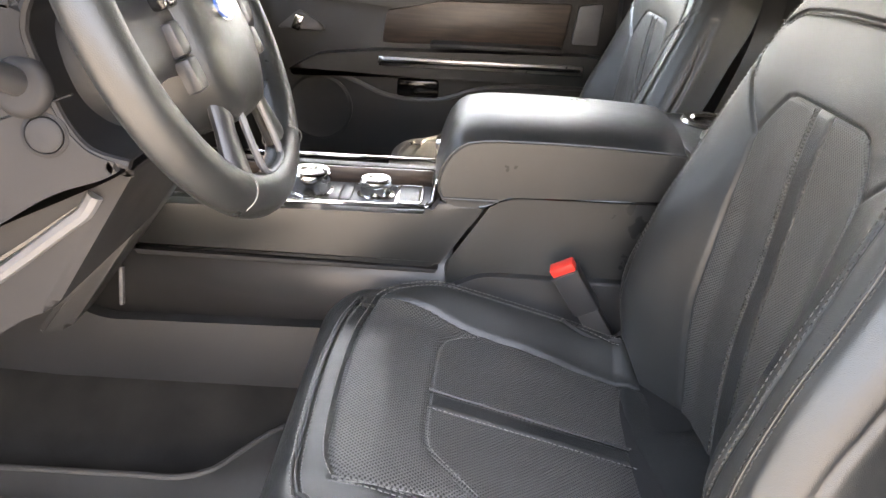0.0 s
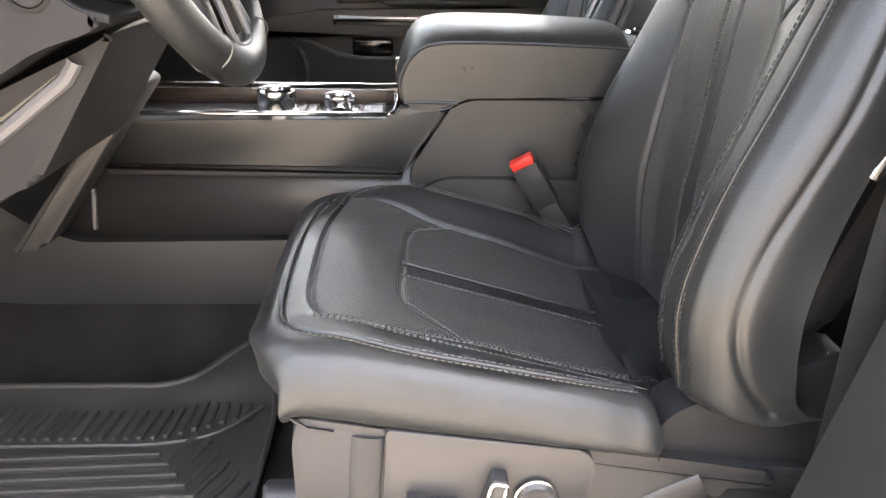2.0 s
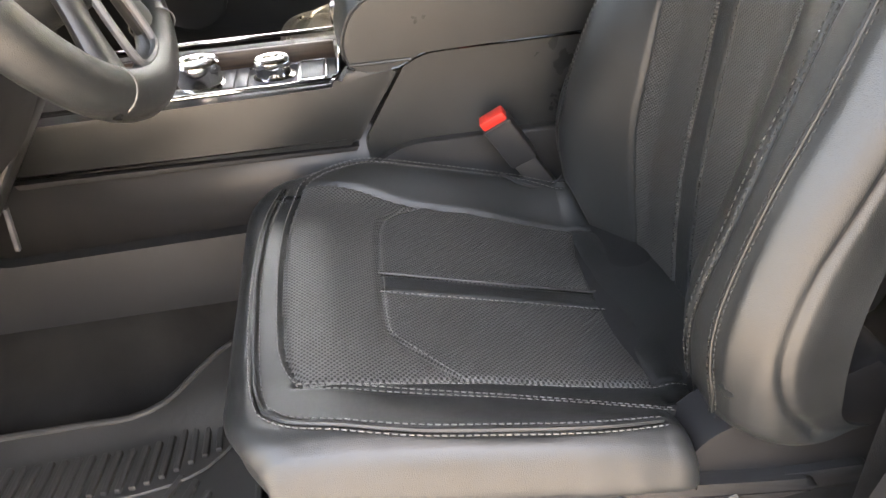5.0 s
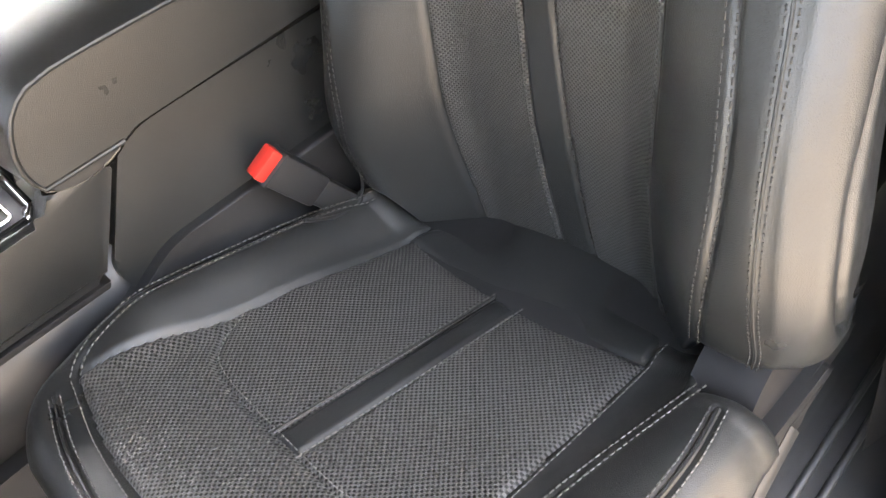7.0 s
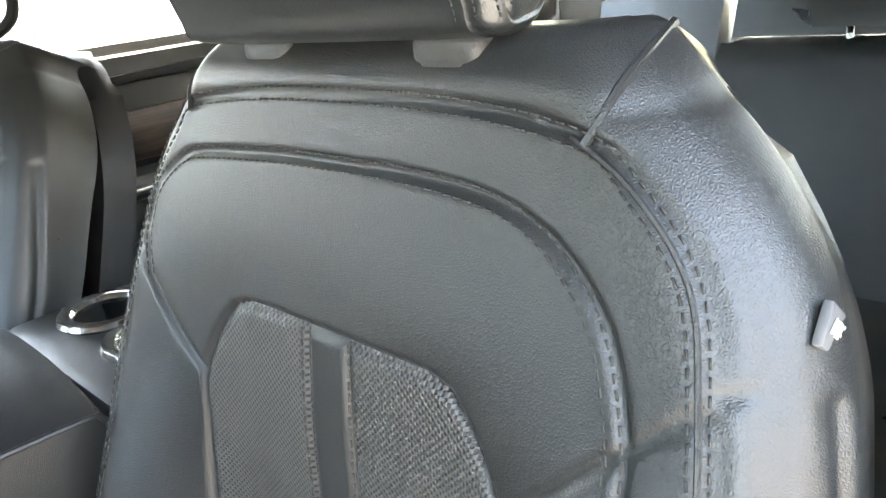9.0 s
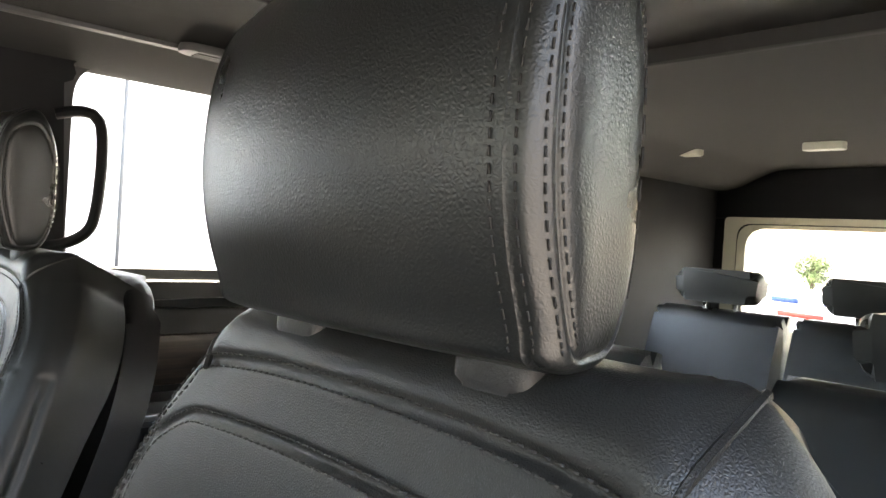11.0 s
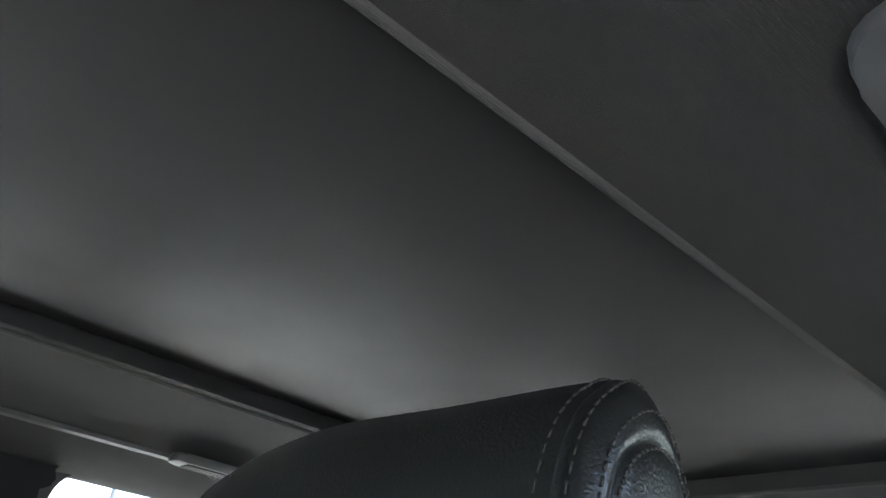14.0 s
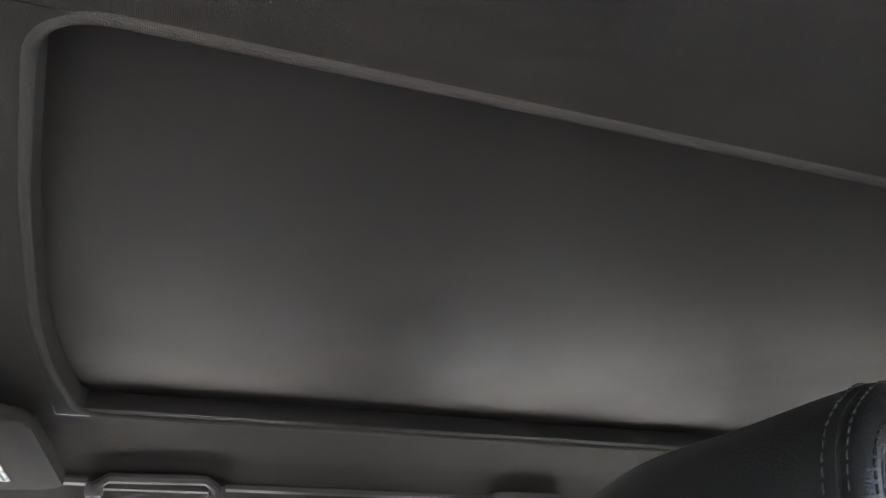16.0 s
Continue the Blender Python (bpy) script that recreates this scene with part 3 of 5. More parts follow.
    # seams over the shoulders
    for j in seam_j:
        bm = bmesh.new()
        side = -1 if j == seam_j[0] else 1
        run = smooth_line([(0.034, 0.142, 0.8715), (0.039, 0.147, 0.8805), (0.047, 0.1495, 0.890), (0.067, 0.1505, 0.900), (0.090, 0.149, 0.908)], 0.006)
        tube(bm, [(p.x - 0.0004, side * p.y, p.z + 0.0006) for p in run], 0.0022, 6)
        part("shoulder_piping", bm, LEATHER, seat)

    # headrest: a front cover wrapped over the top between two arched side pieces
    arch_outer = [(0.026, 0.914), (0.021, 0.926), (0.013, 0.951), (0.009, 0.976), (0.009, 1.000), (0.012, 1.025), (0.019, 1.048), (0.031, 1.063), (0.048, 1.071), (0.063, 1.069), (0.076, 1.055), (0.086, 1.036), (0.091, 1.010), (0.091, 0.960), (0.084, 0.932), (0.070, 0.914), (0.048, 0.910)]
    arch_inner = [(0.037, 0.917), (0.031, 0.926), (0.024, 0.951), (0.020, 0.976), (0.019, 1.000), (0.020, 1.022), (0.024, 1.038), (0.033, 1.047), (0.048, 1.051), (0.060, 1.049), (0.070, 1.041), (0.078, 1.028), (0.083, 1.008), (0.084, 0.960), (0.078, 0.934), (0.066, 0.920), (0.050, 0.917)]

    def ring(points, n=8):
        p = np.array(points)
        a, b, c, d = np.roll(p, 1, 0), p, np.roll(p, -1, 0), np.roll(p, -2, 0)
        return np.concatenate([[0.5 * (2 * b[i] + (c[i] - a[i]) * t + (2 * a[i] - 5 * b[i] + 4 * c[i] - d[i]) * t * t + (3 * b[i] - a[i] - 3 * c[i] + d[i]) * t ** 3) for t in np.arange(n) / n] for i in range(len(p))])

    ro, ri = ring(arch_outer), ring(arch_inner)
    for loop in (ro, ri):
        loop[:, 0] = np.where(loop[:, 0] > 0.035, 0.035 + 0.74 * (loop[:, 0] - 0.035), loop[:, 0])
    mid = ri.mean(0)
    half = [(mid + 0.001 * (ri - mid), 0.1225), (mid + 0.35 * (ri - mid), 0.1225), (mid + 0.7 * (ri - mid), 0.1222), (mid + 0.88 * (ri - mid), 0.1217), (mid + 0.95 * (ri - mid), 0.1210), (mid + 0.985 * (ri - mid), 0.1195), (ri, 0.1182), (ri + 0.10 * (ro - ri), 0.1198), (ri + 0.25 * (ro - ri), 0.1196), (ri + 0.5 * (ro - ri), 0.1182), (ri + 0.75 * (ro - ri), 0.1155), (ri + 0.92 * (ro - ri), 0.1120), (mid + 0.965 * (ro - mid), 0.1096), (ro, 0.1075)]
    across = [(loop, -y) for loop, y in half] + [(ro, y) for y in np.linspace(-0.1045, 0.0945, 62)] + [(loop, y - 0.010) for loop, y in half[::-1]]
    HX, HY, HZ = [], [], []
    for loop, y in across:
        crown = np.clip(1 - ((y + 0.005) / 0.1025) ** 2, 0, 1)
        front = np.clip((0.062 - loop[:, 0]) / 0.05, 0, 1)
        over = np.clip((loop[:, 1] - 1.00) / 0.07, 0, 1)
        close = np.r_[np.arange(len(loop)), 0]
        HX.append((loop[:, 0] - 0.010 * crown * front)[close])
        HY.append((0.007 + y * (1 - 1.3 * np.clip(loop[:, 0] - 0.033, 0, 1)))[close])
        HZ.append((loop[:, 1] + 0.005 * crown * over + 0.0015 * np.sin(40 * y) * over)[close])
    HX, HY, HZ = np.array(HX), np.array(HY), np.array(HZ)
    cover = np.zeros((HX.shape[0] - 1, HX.shape[1] - 1), bool)
    cover[13:-13] = True
    near = np.zeros_like(cover)
    near[:13] = True
    head = grid_parts(HX, HY, HZ, [("headrest", cover, LEATHER_COARSE, "coarse-grained leather headrest")], seat)[0]
    grid_parts(HX, HY, HZ, [("headrest_side", near, LEATHER_COARSE, "arched leather side piece"), ("headrest_side", ~cover & ~near, LEATHER_COARSE, "arched leather side piece")], head)
    SPAN = 0.0030

    def on_head(a, b):
        i, j = min(max(b / SPAN, 0), HX.shape[0] - 1.001), min(max(a / SPAN, 0), HX.shape[1] - 1.001)
        i0, j0 = int(i), int(j)
        fi, fj = i - i0, j - j0
        g = [(1 - fi) * ((1 - fj) * G[i0, j0] + fj * G[i0, j0 + 1]) + fi * ((1 - fj) * G[i0 + 1, j0] + fj * G[i0 + 1, j0 + 1]) for G in (HX, HY, HZ)]
        out = Vector((g[0] - 0.045, 0, g[2] - 0.985)).normalized() * 0.0006
        return (g[0] + out.x, g[1] + (-0.0006 if b < 0.05 else 0.0006), g[2] + out.z)

    rows = [[(0.012, b * SPAN), (0.330, b * SPAN)] for b in (4.2, 8.6, 11.2, 14.6)]
    stitches("headrest_stitching", rows, on_head, THREAD_DARK, head, 0.0032, 0.0020, 0.00045)
    bm = bmesh.new()
    prism(bm, rounded([(-0.092, 0.925), (0.106, 0.925), (0.106, 1.045), (-0.092, 1.045)], 0.04), 0, 0.058, 0.081, 0.010)
    part("headrest_back", bm, PLASTIC, head, "black plastic rear cover")
    for y in (-0.067, 0.067):
        bm = bmesh.new()
        tube(bm, [(0.060, y, 0.86), (0.060, y, 0.95)], 0.006, 12)
        part("headrest_post", bm, SATIN, seat, "bare metal post")
        bm = bmesh.new()
        prism(bm, rounded([(0.042, y - 0.021), (0.080, y - 0.021), (0.080, y + 0.021), (0.042, y + 0.021)], 0.010), 2, 0.898, 0.9115, 0.004)
        part("post_guide", bm, PLASTIC, seat, "grey plastic post guide")

    # base and side shield
    bm = bmesh.new()
    box(bm, (-0.44, -0.19, 0.20), (0.02, 0.19, 0.345), 0.02)
    part("seat_frame", bm, PLASTIC, seat)
    for y in (-0.16, 0.16):
        bm = bmesh.new()
        box(bm, (-0.47, y - 0.03, 0.16), (0.08, y + 0.03, 0.21), 0.008)
        part("seat_rail", bm, PLASTIC, seat)
    bm = bmesh.new()
    prism(bm, rounded(SHIELD, 0.012, 3), 1, -0.258, -0.20, 0.008)
    part("side_shield", bm, PLASTIC, seat, "grained black plastic side shield")
    bm = bmesh.new()
    tube(bm, [(p.x, -0.259, p.y) for p in smooth_line([(a, b, 0) for a, b in RIB], 0.012)], 0.0150, 12, flat=0.26, up=(0, 1, 0))
    rib = part("shield_rib", bm, PLASTIC, seat, "raised satin rib round the switch panel")
    bm = bmesh.new()
    prism(bm, rounded(PANEL, 0.010, 3), 1, -0.264, -0.24, 0.002)
    panel = part("switch_panel", bm, PLASTIC_SMOOTH, seat, "satin black switch panel")
    for outline, name in ((SW1, "slide_switch"), (SW2, "recline_switch")):
        bm = bmesh.new()
        prism(bm, rounded(outline, 0.004, 3), 1, -0.282, -0.262, 0.003)
        sw = part(name, bm, PLASTIC_SMOOTH, panel)
        bm = bmesh.new()
        c = Vector((sum(p[0] for p in outline) / len(outline), sum(p[1] for p in outline) / len(outline)))
        ring = rounded([tuple(c + 0.86 * (Vector(p) - c)) for p in outline], 0.004, 4)
        tube(bm, [(p[0], -0.2825, p[1]) for p in ring], 0.0022, 6, closed=True)
        part("chrome_rim", bm, CHROME, panel, "thin chrome rim")
    bm = bmesh.new()
    lathe(bm, [(0.0185, 0), (0.0185, 0.007), (0.015, 0.010), (0.005, 0.0085)], (ROUND[0], -0.263, ROUND[1]), (0, -1, 0), 36)
    part("lumbar_switch", bm, PLASTIC_SMOOTH, panel)
    bm = bmesh.new()
    tube(bm, [(ROUND[0] + 0.0195 * math.cos(a), -0.2685, ROUND[1] + 0.0195 * math.sin(a)) for a in np.linspace(0, 2 * math.pi, 48)[:-1]], 0.0017, 6, closed=True)
    part("chrome_ring", bm, CHROME, panel, "thin chrome ring")
    for s in (-1, 1):
        bm = bmesh.new()
        prism(bm, [(ROUND[0] + s * 0.015, ROUND[1] + 0.006), (ROUND[0] + s * 0.009, ROUND[1] + 0.002), (ROUND[0] + s * 0.009, ROUND[1] - 0.002), (ROUND[0] + s * 0.015, ROUND[1] - 0.006)], 1, -0.2738, -0.270)
        part("arrow_mark", bm, PLASTIC_GREY, panel)
    # hinge cover and rear arm of the shield
    bm = bmesh.new()
    prism(bm, rounded(HINGE, 0.02, 4), 1, -0.243, -0.19, 0.010)
    hinge = part("hinge_cover", bm, PILLAR, seat, "black plastic hinge cover")
    bm = bmesh.new()
    prism(bm, rounded([(-0.150, 0.333), (-0.085, 0.322), (0.06, 0.312), (0.06, 0.290), (-0.045, 0.292), (-0.10, 0.268), (-0.14, 0.25)], 0.012, 4), 1, -0.252, -0.22, 0.006)
    part("hinge_rib", bm, PLASTIC, hinge)
    return seat


seat = build_seat()
passenger = copy_thing(seat, Matrix.Translation((-0.2 + 0.02, 0.79, 0.16)))
passenger.name = "passenger_seat"
passenger["label"] = "black leather front passenger seat beyond the centre console"

tag = thing("airbag_tag", (0.045, -0.222, 0.80), "small grey cloth airbag tag sewn to the seat", "tag")
bm = bmesh.new()
box(bm, (0.042, -0.226, 0.798), (0.076, -0.222, 0.814), 0.001, pose(0, 0, 0, 0, 38, 0))
part("label_cloth", bm, PLASTIC_GREY, tag)
fc = bpy.data.curves.new("airbag_text", "FONT")
fc.body, fc.size, fc.extrude, fc.align_x, fc.align_y = "AIRBAG", 0.0088, 0.0003, "CENTER", "CENTER"
txt = new("airbag_text", fc)
txt.data.materials.append(LAMP)
txt.parent = tag
txt.matrix_basis = Matrix.Translation((0.059 - 0.045, -0.2268 + 0.222, 0.806 - 0.80)) @ pose(0, 0, 0, 0, 38, 0) @ pose(0, 0, 0, 90, 0, 0)

# buckle on its stalk between the seat and the console
buckle = thing("seat_belt_buckle", (-0.12, 0.225, 0.37), "black seat belt buckle with red release button", "seat belt")
top, foot = Vector((-0.192, 0.222, 0.493)), Vector((-0.115, 0.232, 0.372))
q = (top - foot).to_track_quat("Z", "X").to_matrix().to_4x4()


def buckle_box(lo, hi, bevel, material, name, label=""):
    bm = bmesh.new()
    box(bm, lo, hi, bevel)
    bmesh.ops.transform(bm, matrix=Matrix.Translation(foot) @ BUCKLE_TURN, verts=bm.verts)
    return part(name, bm, material, buckle, label)


zax = (top - foot).normalized()
xax = Vector((0.80, -0.22, 0.55))
xax = (xax - zax * xax.dot(zax)).normalized()
yax = zax.cross(xax)
BUCKLE_TURN = Matrix((xax, yax, zax)).transposed().to_4x4()
full = (top - foot).length
shell = buckle_box((-0.0195, -0.011, full * 0.40), (0.0195, 0.011, full - 0.012), 0.004, PLASTIC_SMOOTH, "buckle_shell")
buckle_box((-0.0175, -0.0095, full - 0.014), (0.0175, 0.0095, full), 0.0025, RED, "release_button", "red release button")
buckle_box((-0.0205, -0.012, full - 0.0175), (0.0205, 0.012, full - 0.0135), 0.0015, PLASTIC_SMOOTH, "buckle_lip")
buckle_box((-0.0165, -0.008, -0.02), (0.0165, 0.008, full * 0.44), 0.004, PLASTIC, "buckle_stalk")
bm = bmesh.new()
tube(bm, smooth_line([(-0.185, 0.200, 0.418), (-0.155, 0.203, 0.397), (-0.12, 0.207, 0.384), (-0.095, 0.222, 0.39), (-0.082, 0.236, 0.41)]), 0.0025, 6)
part("stalk_boot", bm, PLASTIC_SMOOTH, buckle)


# ---- floor, sill, mat ----
def plate(name, outline, axis, a, b, material, label, bevel=0.0, category="structure"):
    bm = bmesh.new()
    prism(bm, outline, axis, a, b, bevel)
    return setting(part(name, bm, material, None, ""), label, category)


bm = bmesh.new()
n = 40
rows = []
for i in range(n + 1):
    x = -1.45 + i * (4.1 / n)
    rows.append([bm.verts.new((x, y, 0.155 + 0.10 * float(step(0.16, 0.28, np.array(y))) + 0.22 * float(step(-1.0, -1.4, np.array(x))))) for y in np.linspace(-0.36, 1.20, 40)])
for a, b in zip(rows, rows[1:]):
    for j in range(39):
        bm.faces.new((a[j], a[j + 1], b[j + 1], b[j]))
deep = bmesh.ops.extrude_face_region(bm, geom=bm.faces[:], use_keep_orig=True)
bmesh.ops.translate(bm, verts=[g for g in deep["geom"] if isinstance(g, bmesh.types.BMVert)], vec=(0, 0, -0.03))
setting(part("floor", bm, CARPET), "black cabin carpet, worn and dusty", "carpet")

mat = thing("floor_mat", (-0.8, -0.05, 0.165), "black ribbed rubber floor mat with raised edge", "floor mat")


def mat_height(x, y):
    curl = float(step(0.02, 0.19, np.array(y))) * float(step(-0.70, -0.56, np.array(x)))
    return 0.176 + 0.034 * curl + 0.012 * float(step(0.06, 0.11, np.array(y)))


def mat_border(x):
    return 0.100 + 0.085 * float(step(-0.70, -0.56, np.array(x)))


def mat_end(y):
    return -0.537 - 0.022 * float(step(0.02, 0.20, np.array(y)))


bm = bmesh.new()
rows = []
for i in range(41):
    x = -1.15 + i * 0.6125 / 40
    rows.append([bm.verts.new((min(x, mat_end(y)), y, mat_height(x, y))) for y in np.linspace(-0.31, mat_border(x), 30)])
for a, b in zip(rows, rows[1:]):
    for j in range(29):
        bm.faces.new((a[j], a[j + 1], b[j + 1], b[j]))
deep = bmesh.ops.extrude_face_region(bm, geom=bm.faces[:], use_keep_orig=True)
bmesh.ops.translate(bm, verts=[g for g in deep["geom"] if isinstance(g, bmesh.types.BMVert)], vec=(0, 0, -0.006))
part("mat_sheet", bm, RUBBER, mat)
bm = bmesh.new()
rim = [(x, mat_border(x), mat_height(x, mat_border(x)) + 0.001) for x in np.linspace(-1.15, -0.575, 14)]
rim += [(mat_end(y) + 0.001, y, mat_height(-0.55, y) + 0.001) for y in (0.16, 0.12, 0.06, 0.0, -0.08, -0.16, -0.24, -0.305)]
tube(bm, smooth_line(rim, 0.02), 0.0045, 8)
part("mat_rim", bm, RUBBER, mat)
bm = bmesh.new()
tube(bm, smooth_line([(-1.15, -0.024, 0.178), (-0.78, -0.024, 0.178), (-0.667, -0.020, 0.178), (-0.60, 0.0, 0.181), (-0.553, 0.046, 0.190)], 0.02), 0.003, 6)
part("mat_ridge", bm, RUBBER, mat)


def rib_mesh(name, length):
    bm = bmesh.new()
    box(bm, (0, -0.0042, -0.002), (length, 0.0042, 0.006), 0.0022)
    me = bpy.data.meshes.new(name)
    bm.to_mesh(me)
    bm.free()
    me.materials.append(RUBBER)
    return me


def lay_rib(name, mesh, x, y, turn):
    ob = new(name, mesh)
    ob.parent = mat
    ob.matrix_basis = pose(x + 0.8, y + 0.05, mat_height(x, y) - 0.165, 0, 0, turn)


short, slant, lower = rib_mesh("rib", 0.066), rib_mesh("slant_rib", 0.062), rib_mesh("lower_rib", 0.10)
longs = [rib_mesh("long_rib", 0.44 + 0.016 * k) for k in range(5)]
for i in range(30):
    x = -1.05 + i * 0.0165
    bend = float(step(-0.70, -0.56, np.array(x)))
    lay_rib("rib", short, x, -0.014 + 0.045 * bend, 84 + 8 * bend)
for i in range(9):
    y = -0.042 - i * 0.0205
    k = 4 - abs(i - 4)
    lay_rib("long_rib", longs[k], -1.105, y - 0.02, 2.5)
    tip = -1.105 + 0.44 + 0.016 * k
    lay_rib("slant_rib", slant, tip + 0.008, y - 0.018, 62)
    lay_rib("slant_rib", slant, min(tip + 0.030, -0.566), y - 0.030, 66)
for i in range(20):
    lay_rib("lower_rib", lower, -1.08 + i * 0.026, -0.305, 48)

bm = bmesh.new()
prism(bm, rounded([(-0.40, 0.05), (-0.40, 0.160), (-0.30, 0.166), (-0.245, 0.178), (-0.208, 0.255), (-0.18, 0.255), (-0.18, 0.05)], 0.012, 3), 0, -0.505, 1.2, 0.006)
sill = setting(part("door_sill", bm, PLASTIC), "grained black plastic door sill trim", "sill")
for y, z in ((-0.262, 0.1745), (-0.282, 0.1705)):
    bm = bmesh.new()
    tube(bm, [(-0.47, y, z), (1.15, y, z)], 0.0042, 8)
    part("sill_bead", bm, PLASTIC, sill)
bm = bmesh.new()
prism(bm, rounded([(-0.36, 0.02), (-0.36, 0.15), (-0.27, 0.175), (-0.25, 0.12), (-0.25, 0.02)], 0.01, 3), 0, -1.4, -0.52, 0.005)
setting(part("door_sill", bm, PLASTIC), "black plastic front door sill trim", "sill")
# ---- centre console ----
console = thing("centre_console", (-0.45, 0.40, 0.20), "black centre console with padded armrest and wood trim", "console")
Y0, Y1 = 0.268, 0.522
bm = bmesh.new()
prism(bm, rounded([(-1.35, 0.20), (0.16, 0.20), (0.16, 0.45), (-0.30, 0.45), (-0.50, 0.35), (-0.86, 0.345), (-0.93, 0.375), (-0.99, 0.42), (-1.35, 0.45)], 0.02, 3), 1, Y0 - 0.012, Y1 + 0.012, 0.010)
part("lower_panel", bm, PLASTIC, console, "grained lower side panel")
bm = bmesh.new()
prism(bm, [(-0.90, 0.34), (0.10, 0.34), (0.10, 0.475), (-0.90, 0.475)], 1, Y0 + 0.012, Y1 - 0.012)
part("pocket_wall", bm, PLASTIC_SMOOTH, console, "recessed side pocket")
bm = bmesh.new()
prism(bm, [(-0.842, 0.36), (-0.836, 0.36), (-0.829, 0.425), (-0.835, 0.425)], 1, Y0 + 0.004, Y0 + 0.02, 0.001)
part("pocket_edge", bm, PLASTIC_GREY, console)
for y in (Y0, Y1 - 0.03):
    bm = bmesh.new()
    prism(bm, rounded([(-0.81, 0.462), (-0.364, 0.455), (-0.300, 0.552), (-0.305, 0.566), (-0.36, 0.560), (-0.378, 0.537), (-0.76, 0.532)] if y == Y0 else [(-0.81, 0.462), (-0.364, 0.455), (-0.34, 0.53), (-0.76, 0.532)], 0.008, 3), 1, y, y + 0.03, 0.007)
    part("upper_side", bm, LEATHER if y == Y0 else PLASTIC, console, "padded upper side panel")
# dark strip standing in for the shade line below the upper side panel
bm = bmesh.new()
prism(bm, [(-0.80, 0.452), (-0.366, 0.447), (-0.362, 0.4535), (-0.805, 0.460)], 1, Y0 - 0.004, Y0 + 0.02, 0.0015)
part("shade_strip", bm, PILLAR, console)
for y in (Y0 + 0.004, Y1 - 0.028):
    bm = bmesh.new()
    prism(bm, rounded([(-0.354, 0.455), (-0.29, 0.556), (-0.268, 0.572), (-0.05, 0.574), (0.14, 0.574), (0.14, 0.30), (-0.32, 0.30)], 0.012, 4), 1, y, y + 0.024, 0.006)
    part("rear_side", bm, LEATHER, console, "padded rear side panel")
bm = bmesh.new()
box(bm, (-0.84, Y0 + 0.02, 0.44), (-0.37, Y1 - 0.02, 0.528), 0.006)
part("tray_base", bm, PLASTIC, console)
bm = bmesh.new()
box(bm, (-0.32, Y0 + 0.022, 0.40), (0.14, Y1 - 0.022, 0.575), 0.006)
part("bin", bm, PLASTIC, console)
# armrest lid: a crowned pad whose front rolls down to the tray
LID = smooth_line([(p[0], 0, p[1]) for p in [(-0.268, 0.570), (-0.300, 0.557), (-0.338, 0.553), (-0.360, 0.564), (-0.367, 0.588), (-0.358, 0.617), (-0.339, 0.639), (-0.305, 0.649), (-0.20, 0.650), (-0.10, 0.647), (-0.035, 0.643), (-0.030, 0.635), (-0.028, 0.576)]], 0.012)
bm = bmesh.new()
rings = []
for k in range(25):
    t = -1 + k / 12
    c = 1 - abs(t) ** 3
    y = (Y0 + Y1) / 2 + t * (Y1 - Y0 + 0.008) / 2
    rings.append([bm.verts.new((p.x - 0.007 * c * float(step(-0.31, -0.35, p.x)), y, p.z + 0.027 * c * float(step(0.60, 0.652, p.z)))) for p in LID])
for a, b in zip(rings, rings[1:]):
    for j in range(len(a) - 1):
        bm.faces.new((a[j], a[j + 1], b[j + 1], b[j]))
    bm.faces.new((a[-1], a[0], b[0], b[-1]))
bm.faces.new(rings[0])
bm.faces.new(rings[-1][::-1])
lid = part("armrest_lid", bm, LEATHER, console, "padded leather armrest lid")
edge = [p for p in LID if p.z > 0.562]
bm = bmesh.new()
tube(bm, [(p.x, Y0 - 0.004, p.z) for p in edge[1:-3]], 0.0026, 8)
part("lid_piping", bm, LEATHER, lid)
bm = bmesh.new()
tube(bm, smooth_line([(-0.363, Y0 + 0.0035, 0.561), (-0.336, Y0 + 0.0035, 0.550), (-0.300, Y0 + 0.0035, 0.553), (-0.268, Y0 + 0.0035, 0.567), (-0.22, Y0 + 0.0035, 0.570), (-0.03, Y0 + 0.0035, 0.571)], 0.01), 0.0036, 8)
part("lid_gap", bm, GLOSS, console)
stitches("lid_stitching", [[(p.x, p.z) for p in edge[2:-4]]], lambda x, z: (x, Y0 + 0.0035, z + 0.0027), THREAD_DARK, lid, 0.0045, 0.0026, 0.0006)
bm = bmesh.new()
box(bm, (-0.376, 0.37, 0.585), (-0.360, 0.42, 0.612), 0.004)
part("lid_latch", bm, GLOSS, console)
# rear cup holder block
bm = bmesh.new()
box(bm, (-0.026, Y0 + 0.0, 0.55), (0.16, Y1, 0.645), 0.012)
cup = part("cup_block", bm, LEATHER, console)
for y in (0.345, 0.450):
    bm = bmesh.new()
    tube(bm, [(0.055 + 0.040 * math.cos(a), y + 0.043 * math.sin(a), 0.648) for a in np.linspace(0, 2 * math.pi, 40)[:-1]], 0.0085, 8, closed=True, flat=0.7)
    part("cup_ring", bm, CHROME, console, "chrome cup holder ring")
    bm = bmesh.new()
    lathe(bm, [(0.037, 0), (0.037, 0.0022), (0.02, 0.0012)], (0.055, y, 0.6455), (0, 0, 1), 32)
    part("cup_well", bm, GLOSS, console)
